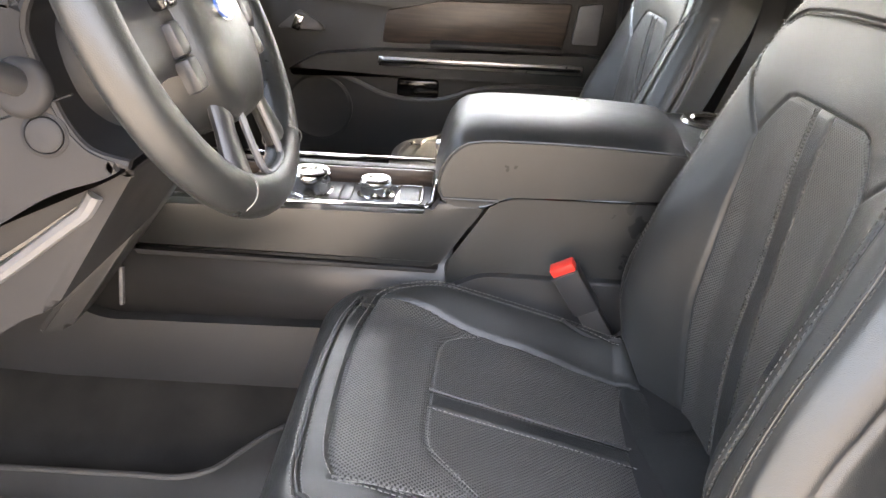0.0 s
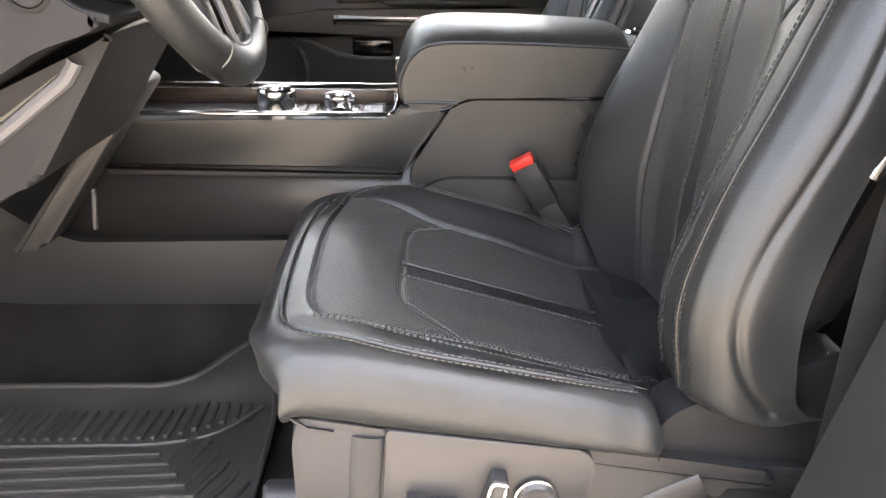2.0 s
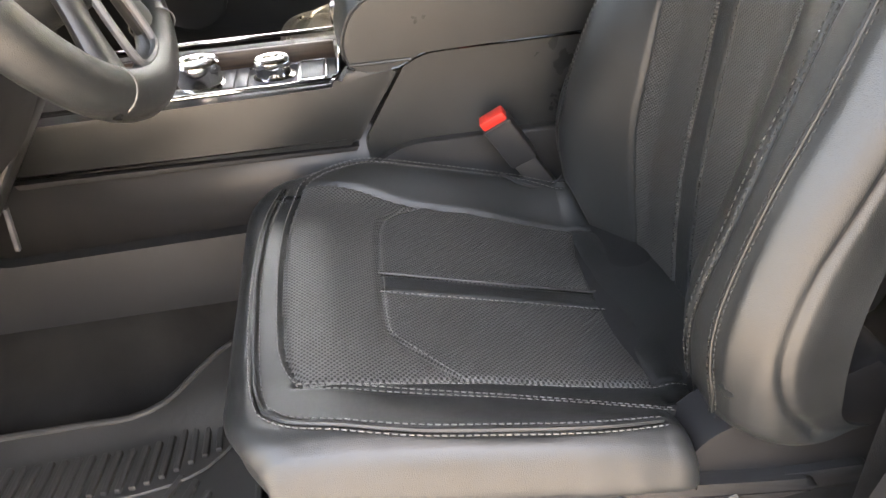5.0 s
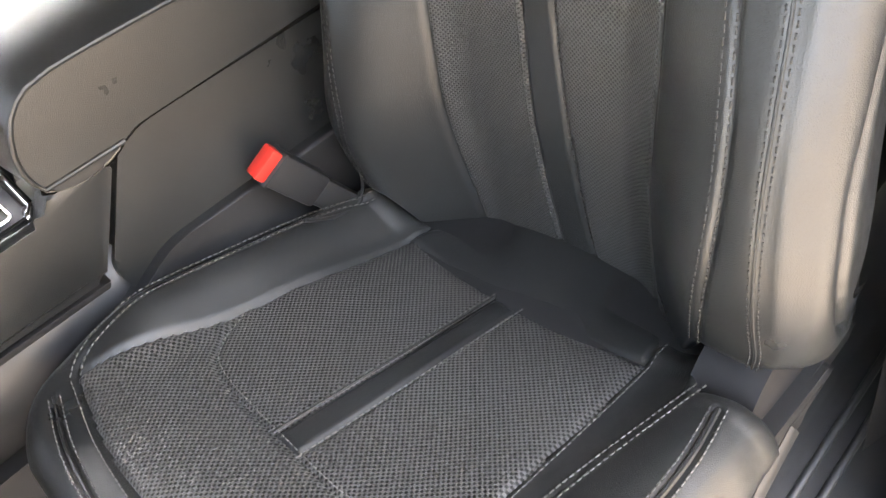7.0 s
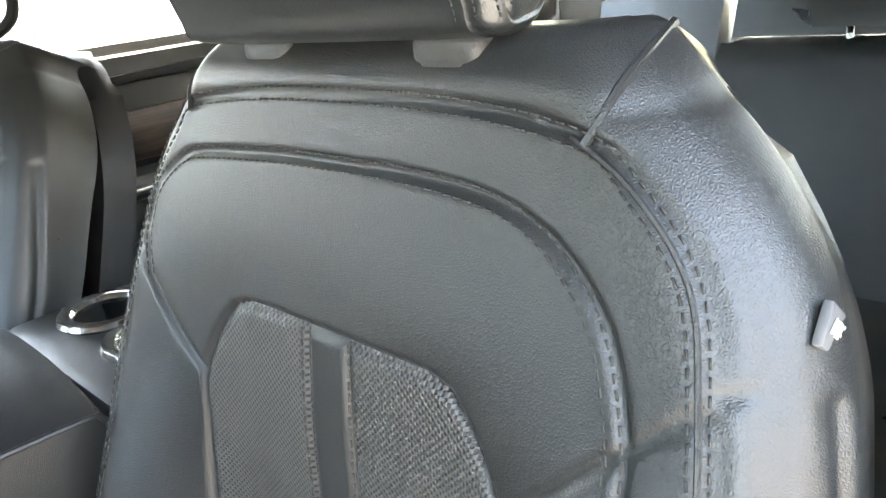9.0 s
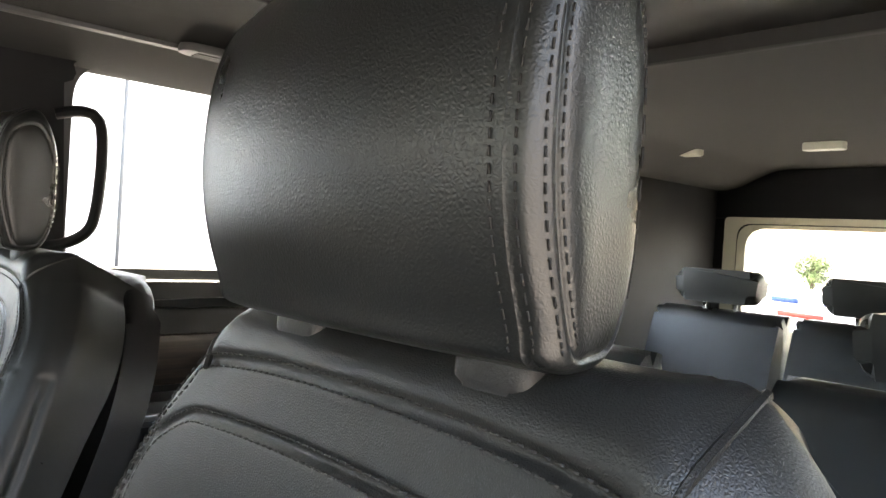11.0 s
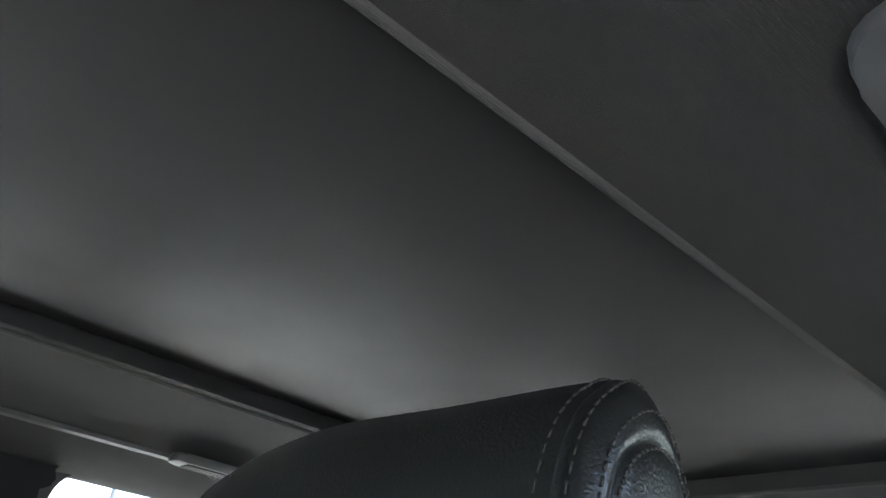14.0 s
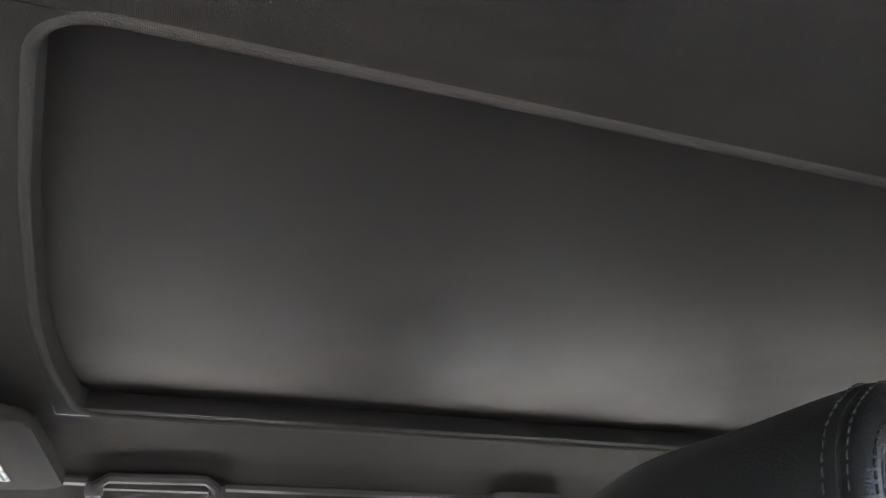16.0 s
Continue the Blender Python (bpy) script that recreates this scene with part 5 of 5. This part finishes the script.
bm = bmesh.new()
hole = rounded([(-0.292, NE), (RX, NE), (RX, FE), (-0.318, FE), (-0.336, 0.60), (-0.336, 0.46), (-0.318, 0.229)], 0.045, 8)
xs = [-1.05, -0.8, -0.6, -0.5, -0.42, -0.37] + list(np.linspace(FX - 0.004, RX + 0.004, 30)) + [1.1, 1.3, 1.6, 2.0, 2.3, 2.60]
ys = [-0.40, -0.36, -0.32, -0.28, -0.24, -0.20, -0.17, -0.14, -0.11, -0.08, -0.05, -0.02, 0.005, NE] + list(np.linspace(NE + 0.05, FE - 0.05, 8)) + [FE, 0.80, 0.84, 0.88, 0.92, 0.96, 1.0, 1.05, 1.10, 1.15, 1.20]
V = {}
for i, x in enumerate(xs):
    for j, y in enumerate(ys):
        V[i, j] = bm.verts.new((x, y, liner_z(x, y)))
for i in range(len(xs) - 1):
    for j in range(len(ys) - 1):
        if xs[i] >= FX - 0.005 and xs[i + 1] <= RX + 0.005 and ys[j] >= NE - 1e-6 and ys[j + 1] <= FE + 1e-6:
            continue
        bm.faces.new((V[i, j], V[i + 1, j], V[i + 1, j + 1], V[i, j + 1]))
# lip of the opening with its rounded corners, rolled upward
hole_v = [bm.verts.new((p[0], p[1], RZ)) for p in hole]
up1 = [bm.verts.new((p[0] + (0.35 - p[0]) * 0.006, p[1] + (0.40 - p[1]) * 0.012, RZ + 0.004)) for p in hole]
up2 = [bm.verts.new((p[0] + (0.35 - p[0]) * 0.008, p[1] + (0.40 - p[1]) * 0.014, RZ + 0.045)) for p in hole]
nh = len(hole)
for a, b in ((hole_v, up1), (up1, up2)):
    for j in range(nh):
        bm.faces.new((a[j], a[(j + 1) % nh], b[(j + 1) % nh], b[j]))
# flat strip from the rounded outline out to the rectangular cut
cut = []
for x, y in hole:
    d = min((abs(x - FX), (FX - 0.004, y)), (abs(x - RX), (RX + 0.004, y)), (abs(y - NE), (x, NE)), (abs(y - FE), (x, FE)))
    cut.append(d[1])
cut_v = [bm.verts.new((p[0], p[1], RZ + 0.0005)) for p in cut]
for j in range(nh):
    p, q = cut[j], cut[(j + 1) % nh]
    if abs(p[0] - q[0]) < 1e-6 or abs(p[1] - q[1]) < 1e-6:
        bm.faces.new((cut_v[j], cut_v[(j + 1) % nh], hole_v[(j + 1) % nh], hole_v[j]))
for cx, cy in ((FX - 0.004, NE), (RX + 0.004, NE), (RX + 0.004, FE), (FX - 0.004, FE)):
    cv = bm.verts.new((cx, cy, RZ + 0.0005))
    order = sorted(range(nh), key=lambda k: (cut[k][0] - cx) ** 2 + (cut[k][1] - cy) ** 2)
    on_x = [k for k in order if abs(cut[k][0] - cx) < 1e-6]
    on_y = [k for k in order if abs(cut[k][1] - cy) < 1e-6]
    if on_x and on_y:
        bm.faces.new((cv, cut_v[on_x[0]], hole_v[on_x[0]], hole_v[on_y[0]], cut_v[on_y[0]]))
setting(part("ceiling", bm, HEADLINER), "black knitted headliner with sunroof opening", "ceiling")
bm = bmesh.new()
box(bm, (FX - 0.06, NE - 0.06, RZ + 0.030), (RX + 0.06, FE + 0.06, RZ + 0.040), 0.002)
shade = setting(part("sunroof_shade", bm, SHADE), "closed grey cloth sunroof shade", "sunshade")
for y in (FE - 0.012,):
    bm = bmesh.new()
    box(bm, (FX + 0.02, y - 0.009, RZ + 0.004), (RX - 0.02, y + 0.012, RZ + 0.0295), 0.003)
    setting(part("shade_rail", bm, PILLAR), "black rail of the sunroof shade", "rail")
# near edge carried out to y -0.60, out of view, to shade sill and seat side
bm = bmesh.new()
box(bm, (-0.80, -0.60, RZ + 0.05), (2.75, 1.33, RZ + 0.09), 0.02)
setting(part("roof", bm, CREAM), "painted metal roof skin, widened on the door side to block light", "roof")
bm = bmesh.new()
tube(bm, [(p[0], p[1], RZ + 0.003) for p in hole], 0.0045, 10, closed=True, up=(0, 0, 1))
setting(part("trim", bm, EDGE_CLOTH), "rolled cloth edge of the sunroof opening", "trim")
# bright bead along the far rail
bm = bmesh.new()
tube(bm, smooth_line([(-0.5, 1.02, 1.262), (0.0, 1.035, 1.262), (0.5, 1.04, 1.262), (1.2, 1.04, 1.26)], 0.1), 0.014, 8, flat=0.6)
setting(part("trim", bm, PLASTIC_GREY), "rolled edge of the headliner along the roof rail", "trim")


def grab_handle(x0, x1, y, z, label):
    h = thing("roof_grab_handle", ((x0 + x1) / 2, y, z), label, "grab handle", "roof grab handles")
    bm = bmesh.new()
    prism(bm, rounded([(x0 - 0.012, z - 0.006), (x1 + 0.012, z - 0.006), (x1 + 0.012, z + 0.016), (x0 - 0.012, z + 0.016)], 0.008, 4), 1, y + 0.004, y + 0.02, 0.003)
    part("handle_recess", bm, PLASTIC, h)
    bm = bmesh.new()
    tube(bm, [(x0, y, z - 0.018), (x0 + 0.004, y - 0.012, z - 0.004), (x0 + 0.02, y - 0.02, z + 0.005), (x1 - 0.02, y - 0.02, z + 0.007), (x1 - 0.004, y - 0.012, z - 0.002), (x1, y, z - 0.016)], 0.0085, 8)
    part("handle_bar", bm, PLASTIC_GREY, h, "grey grip bar")
    for x in (x0, x1):
        bm = bmesh.new()
        box(bm, (x - 0.013, y - 0.012, z - 0.022), (x + 0.013, y + 0.012, z + 0.002), 0.006)
        part("handle_foot", bm, PLASTIC_GREY, h)
    return h


grab_handle(-0.300, -0.118, 0.998, 1.252, "grey roof grab handle beside the sunroof")
hook = thing("coat_hook", (0.455, 1.06, 1.255), "small grey coat hook on the roof rail", "coat hook")
bm = bmesh.new()
tube(bm, smooth_line([(0.44, 1.065, 1.262), (0.452, 1.05, 1.268), (0.46, 1.045, 1.258), (0.458, 1.05, 1.248)], 0.006), 0.007, 8)
part("hook_body", bm, PLASTIC_GREY, hook)
lamp = thing("reading_lamp", (0.42, 1.0, 1.25), "small slotted roof lamp beside the sunroof", "lamp")
bm = bmesh.new()
prism(bm, rounded([(0.36, 0.985), (0.50, 0.985), (0.50, 1.03), (0.36, 1.03)], 0.02, 4), 2, 1.247, 1.262, 0.004)
part("lamp_housing", bm, PLASTIC_GREY, lamp)
for k in range(3):
    bm = bmesh.new()
    box(bm, (0.385, 0.993 + 0.011 * k, 1.244), (0.475, 0.998 + 0.011 * k, 1.249), 0.001)
    part("lamp_slat", bm, PLASTIC, lamp)
visor = thing("sun_visor", (-0.45, 0.80, 1.25), "grey cloth sun visor folded up with white sticker", "sun visor")
bm = bmesh.new()
prism(bm, rounded([(-0.52, 0.58), (-0.345, 0.60), (-0.335, 0.955), (-0.50, 0.98)], 0.03, 5), 2, 1.232, 1.250, 0.007)
part("visor_board", bm, HEADLINER, visor)
bm = bmesh.new()
box(bm, (-0.45, 0.76, 1.2295), (-0.40, 0.90, 1.2325), 0.0005)
part("warning_sticker", bm, WHITE, visor, "white sticker")
for i in range(5):
    bm = bmesh.new()
    box(bm, (-0.443 + i * 0.009, 0.77, 1.2285), (-0.440 + i * 0.009, 0.89, 1.2297), 0.0)
    part("sticker_bar", bm, PLASTIC_GREY, visor)
cover = thing("pillar_cover", (0.27, -0.30, 1.20), "grey rounded trim cover at the roof by the driver's pillar", "trim cover")
bm = bmesh.new()
prism(bm, rounded([(0.160, -0.29), (0.36, -0.29), (0.36, -0.134), (0.160, -0.134)], 0.045, 6), 2, -0.012, 0.006, 0.005)
for w in bm.verts:
    w.co.z += liner_z(w.co.x, w.co.y)
part("cover_plate", bm, PLASTIC_GREY, cover)
for x, y in ((2.0, 0.58), (2.0, 1.0)):
    l2 = thing("roof_lamp", (x, y, 1.28), "small pale roof lamp lens", "lamp", "rear roof lamps")
    bm = bmesh.new()
    prism(bm, rounded([(x - 0.02, y - 0.055), (x + 0.02, y - 0.055), (x + 0.02, y + 0.055), (x - 0.02, y + 0.055)], 0.012, 4), 2, 1.270, 1.292, 0.004)
    part("lens", bm, LAMP, l2)

# ---- belt at the driver's pillar ----
belt = thing("seat_belt", (0.05, -0.26, 0.3), "black seat belt webbing hanging with silver latch plate", "seat belt")
bm = bmesh.new()
pts = smooth_line([(0.020, -0.300, 0.20), (0.026, -0.296, 0.42), (0.036, -0.290, 0.62), (0.075, -0.285, 0.80), (0.15, -0.315, 1.08)], 0.04)
for d in (0.0,):
    prev = None
    for p in pts:
        a, b = bm.verts.new(p + Vector((-0.012, 0.006, 0))), bm.verts.new(p + Vector((0.026, -0.006, 0)))
        if prev:
            bm.faces.new((prev[0], prev[1], b, a))
        prev = (a, b)
bmesh.ops.solidify(bm, geom=bm.faces[:], thickness=0.0014)
part("webbing", bm, WEBBING, belt)
bm = bmesh.new()
box(bm, (0.012, -0.302, 0.646), (0.062, -0.284, 0.664), 0.006, pose(0, 0, 0, 0, -18, 0))
part("latch_grip", bm, PLASTIC, belt)
bm = bmesh.new()
box(bm, (0.006, -0.2955, 0.618), (0.016, -0.2925, 0.650), 0.001, pose(0, 0, 0, 0, 28, 0))
part("latch_plate", bm, CHROME, belt, "silver latch plate")

# ---- rear seats ----
def rear_seat(at, width, label, group, tall=0.0):
    s = thing("rear_seat", at, label, "car seat", group)
    x, y, z = at
    h = width / 2
    bm = bmesh.new()
    box(bm, (x - 0.50, y - h, z + 0.12), (x + 0.02, y + h, z + 0.28), 0.05, segments=4)
    part("cushion", bm, LEATHER, s)
    bm = bmesh.new()
    prism(bm, rounded([(x - 0.09, z + 0.20), (x + 0.06, z + 0.66 + tall), (x + 0.10, z + 0.685 + tall), (x + 0.17, z + 0.66 + tall), (x + 0.10, z + 0.18)], 0.035, 4), 1, y - h, y + h, 0.03)
    part("backrest", bm, LEATHER, s)
    bm = bmesh.new()
    prism(bm, rounded([(x - 0.075, z + 0.24), (x + 0.055, z + 0.60 + tall), (x + 0.075, z + 0.60 + tall), (x - 0.05, z + 0.24)], 0.008, 3), 1, y - h * 0.55, y + h * 0.55, 0.006)
    part("back_panel", bm, PERF_BACK, s, "perforated leather panel")
    bm = bmesh.new()
    prism(bm, rounded([(y - 0.125, z + 0.70 + tall), (y + 0.125, z + 0.70 + tall), (y + 0.135, z + 0.80 + tall), (y - 0.135, z + 0.80 + tall)], 0.03, 5), 0, x + 0.055, x + 0.125, 0.025)
    part("headrest", bm, LEATHER, s)
    for k in (-0.05, 0.05):
        bm = bmesh.new()
        tube(bm, [(x + 0.095, y + k, z + 0.62 + tall), (x + 0.095, y + k, z + 0.72 + tall)], 0.006, 8)
        part("headrest_post", bm, SATIN, s)
    bm = bmesh.new()
    box(bm, (x - 0.42, y - h * 0.7, 0.155), (x + 0.0, y + h * 0.7, z + 0.14), 0.02)
    part("seat_base", bm, PLASTIC, s)
    return s


rear_seat((1.02, 0.03, 0.12), 0.50, "black leather second-row seat behind the driver", "second-row seats", -0.035)
rear_seat((1.02, 0.78, 0.12), 0.50, "black leather second-row seat behind the passenger", "second-row seats", -0.035)
for y in (0.02, 0.42, 0.86):
    rear_seat((1.92, y, 0.14), 0.40, "black third-row seat with low headrest", "third-row seats", -0.02)

# ---- tail wall with the rear window ----
bm = bmesh.new()
box(bm, (2.58, -0.42, 0.12), (2.64, 1.23, 0.665), 0.006)
setting(part("wall_rear", bm, PILLAR), "black tailgate trim", "wall")
bm = bmesh.new()
box(bm, (2.58, -0.42, 1.11), (2.64, 1.23, 1.33), 0.006)
setting(part("wall_rear", bm, PILLAR), "black tailgate header", "wall")
for a, b in ((-0.42, -0.34), (1.145, 1.23)):
    bm = bmesh.new()
    box(bm, (2.58, a, 0.665), (2.64, b, 1.11), 0.006)
    setting(part("wall_rear", bm, PILLAR), "black tailgate post", "wall")
outer = rounded([(-0.345, 0.66), (1.15, 0.66), (1.15, 1.115), (-0.345, 1.115)], 0.02, 6)
inner = rounded([(-0.28, 0.70), (1.075, 0.70), (1.075, 1.075), (-0.28, 1.075)], 0.08, 6)
bm = bmesh.new()
rings = [[bm.verts.new((xx, p[0], p[1])) for p in loop] for loop, xx in ((outer, 2.575), (outer, 2.60), (inner, 2.63), (inner, 2.60))]
for a, b in zip(rings, rings[1:] + rings[:1]):
    for j in range(len(outer)):
        bm.faces.new((a[j], a[(j + 1) % len(outer)], b[(j + 1) % len(outer)], b[j]))
setting(part("tailgate_frame", bm, CREAM), "painted tailgate frame round the rear window", "window frame")
bm = bmesh.new()
tube(bm, [(2.60, p[0], p[1]) for p in rounded([(-0.31, 0.68), (1.11, 0.68), (1.11, 1.095), (-0.31, 1.095)], 0.07, 6)], 0.012, 6, closed=True)
setting(part("trim", bm, PLASTIC), "black rubber seal of the tailgate", "trim")
bm = bmesh.new()
box(bm, (2.632, -0.33, 0.67), (2.636, 1.12, 1.10), 0.0)
g = setting(part("window_rear", bm, GLASS), "clear rear window pane", "window")
g.visible_shadow = False

# windscreen opening: posts and scuttle
for y in (-0.41, 1.20):
    bm = bmesh.new()
    tube(bm, [(-1.42, y, 0.90), (-0.98, y, 1.16), (-0.75, y, 1.25)], 0.035, 8)
    setting(part("pillar_front", bm, PILLAR), "black trimmed windscreen pillar", "pillar")
bm = bmesh.new()
box(bm, (-1.48, -0.42, 0.10), (-1.43, 1.24, 0.90), 0.01)
setting(part("wall_firewall", bm, PLASTIC), "black bulkhead behind the dashboard", "wall")

# ---- outside ----
bm = bmesh.new()
bmesh.ops.create_grid(bm, x_segments=8, y_segments=8, size=400)
bmesh.ops.translate(bm, verts=bm.verts, vec=(0, 0, -0.60))
setting(part("ground", bm, CONCRETE), "pale concrete yard reaching to the horizon", "ground")

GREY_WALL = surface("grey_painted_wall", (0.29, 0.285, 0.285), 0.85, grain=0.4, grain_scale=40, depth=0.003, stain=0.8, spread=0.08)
# added unseen wall: blocks the low sky opposite the open driver's door
light_block = thing("light_block_wall", (0, -8, -0.60), "added grey wall out of view, blocking low sky light at the open door", "building")
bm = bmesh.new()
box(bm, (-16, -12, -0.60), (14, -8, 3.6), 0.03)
part("wall", bm, GREY_WALL, light_block)
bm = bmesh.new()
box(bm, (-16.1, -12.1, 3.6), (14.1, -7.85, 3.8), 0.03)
part("roof", bm, CONCRETE, light_block)

hall = thing("white_building", (0, 9, -0.45), "plain white building wall beside the vehicle", "building")
bm = bmesh.new()
box(bm, (-14, 9.0, -0.60), (7, 13, 3.4), 0.03)
part("wall", bm, STUCCO, hall)
bm = bmesh.new()
box(bm, (-14.1, 8.85, 3.4), (7.1, 13.1, 3.6), 0.03)
part("roof", bm, CONCRETE, hall)
for x in range(-12, 7, 3):
    bm = bmesh.new()
    box(bm, (x - 0.02, 8.985, -0.4), (x + 0.02, 9.005, 3.3), 0.0)
    part("panel_joint", bm, PLASTIC_GREY, hall)


def tree(x, y, h, label):
    t = thing("tree", (x, y, -0.45), label, "tree", "trees behind the yard")
    bm = bmesh.new()
    tube(bm, [(x, y, -0.60), (x + 0.03, y, h * 0.3), (x - 0.05, y + 0.1, h * 0.55), (x, y, h * 0.8)], [0.09, 0.07, 0.05, 0.02], 10)
    for k in range(7):
        a = k * 0.9
        tube(bm, [(x, y, h * (0.3 + 0.06 * k)), (x + 0.25 * h * math.cos(a), y + 0.25 * h * math.sin(a), h * (0.45 + 0.06 * k)), (x + 0.4 * h * math.cos(a), y + 0.4 * h * math.sin(a), h * (0.52 + 0.06 * k))], [0.03, 0.02, 0.01], 6)
    part("trunk", bm, BARK, t)
    rnd = random.Random(int(x * 7 + y * 13))
    verts, faces = [], []
    for k in range(26):
        a, r, zz = rnd.uniform(0, 6.28), rnd.uniform(0.2, 2.4), rnd.uniform(0.42, 1.0) * h
        r *= h / 4.0
        r *= 1.0 - 0.55 * abs(zz / h - 0.65)
        c = Vector((x + r * math.cos(a), y + r * math.sin(a), zz))
        for _ in range(150):
            d = Vector((rnd.gauss(0, 0.42), rnd.gauss(0, 0.42), rnd.gauss(0, 0.32))) * (h / 4.0)
            n1 = Vector((rnd.uniform(-1, 1), rnd.uniform(-1, 1), rnd.uniform(-1, 1))).normalized()
            n2 = n1.orthogonal().normalized()
            s = rnd.uniform(0.07, 0.14) * h / 3.0
            k0 = len(verts)
            verts += [tuple(c + d + n1 * s), tuple(c + d + n2 * s * 0.5), tuple(c + d - n1 * s), tuple(c + d - n2 * s * 0.5)]
            faces.append((k0, k0 + 1, k0 + 2, k0 + 3))
    me = bpy.data.meshes.new("crown")
    me.from_pydata(verts, [], faces)
    me.update()
    finish("crown", me, LEAF, t, "", False)["kind"] = "stuff"
    return t


tree(26.0, 9.6, 0.95, "leafy green tree beyond the parked trucks")
tree(30.0, 5.2, 0.8, "leafy green tree beyond the parked trucks")
tree(34.0, 1.5, 0.9, "leafy green tree beyond the parked trucks")


def truck(x, y, length, high, paint, label, stripe):
    t = thing("box_truck", (x, y, -0.45), label, "truck", "parked vehicles")
    bm = bmesh.new()
    box(bm, (x, y - length / 2, -0.35), (x + 2.1, y + length / 2, high), 0.05)
    body = part("body", bm, paint, t)
    bm = bmesh.new()
    prism(bm, rounded([(y - length / 2 - 1.5, -0.4), (y - length / 2 - 0.05, -0.4), (y - length / 2 - 0.05, high * 0.86), (y - length / 2 - 0.9, high * 0.86), (y - length / 2 - 1.5, high * 0.42)], 0.12, 4), 0, x + 0.1, x + 2.0, 0.05)
    cab = part("cab", bm, paint, t)
    bm = bmesh.new()
    prism(bm, rounded([(y - length / 2 - 0.95, high * 0.50), (y - length / 2 - 0.2, high * 0.50), (y - length / 2 - 0.2, high * 0.78), (y - length / 2 - 0.75, high * 0.78)], 0.05, 3), 0, x + 0.07, x + 0.1)
    part("side_window", bm, GLOSS, cab)
    for yy in (y - length / 2 - 0.8, y + length / 2 - 0.7):
        for xx in (x + 0.15, x + 1.95):
            bm = bmesh.new()
            lathe(bm, [(0.18, -0.11), (0.20, -0.06), (0.20, 0.06), (0.18, 0.11)], (xx, yy, -0.40), (1, 0, 0), 24)
            w = part("wheel", bm, RUBBER, t)
            bm = bmesh.new()
            lathe(bm, [(0.11, -0.12), (0.11, 0.12)], (xx, yy, -0.40), (1, 0, 0), 16)
            part("rim", bm, SATIN, w)
    if stripe:
        for k, (mt, y0, y1, z0, z1) in enumerate(((BLUE, -0.32, 0.0, 0.55, 0.75), (BLUE, 0.16, 0.34, 0.55, 0.75), (RED, -0.42, -0.20, -0.1, 0.25), (RED, 0.0, 0.30, 0.0, 0.2))):
            bm = bmesh.new()
            box(bm, (x - 0.012, y + y0 * length, high * z0), (x - 0.002, y + y1 * length, high * z1), 0.0)
            part("sign_bar", bm, mt, body, "coloured sign bar")
    return t


truck(16.0, 5.6, 3.0, 0.42, WHITE, "white box truck with faded blue and red sign bars", True)
truck(19.0, 2.6, 1.8, 0.35, WHITE, "white van parked in the yard", False)
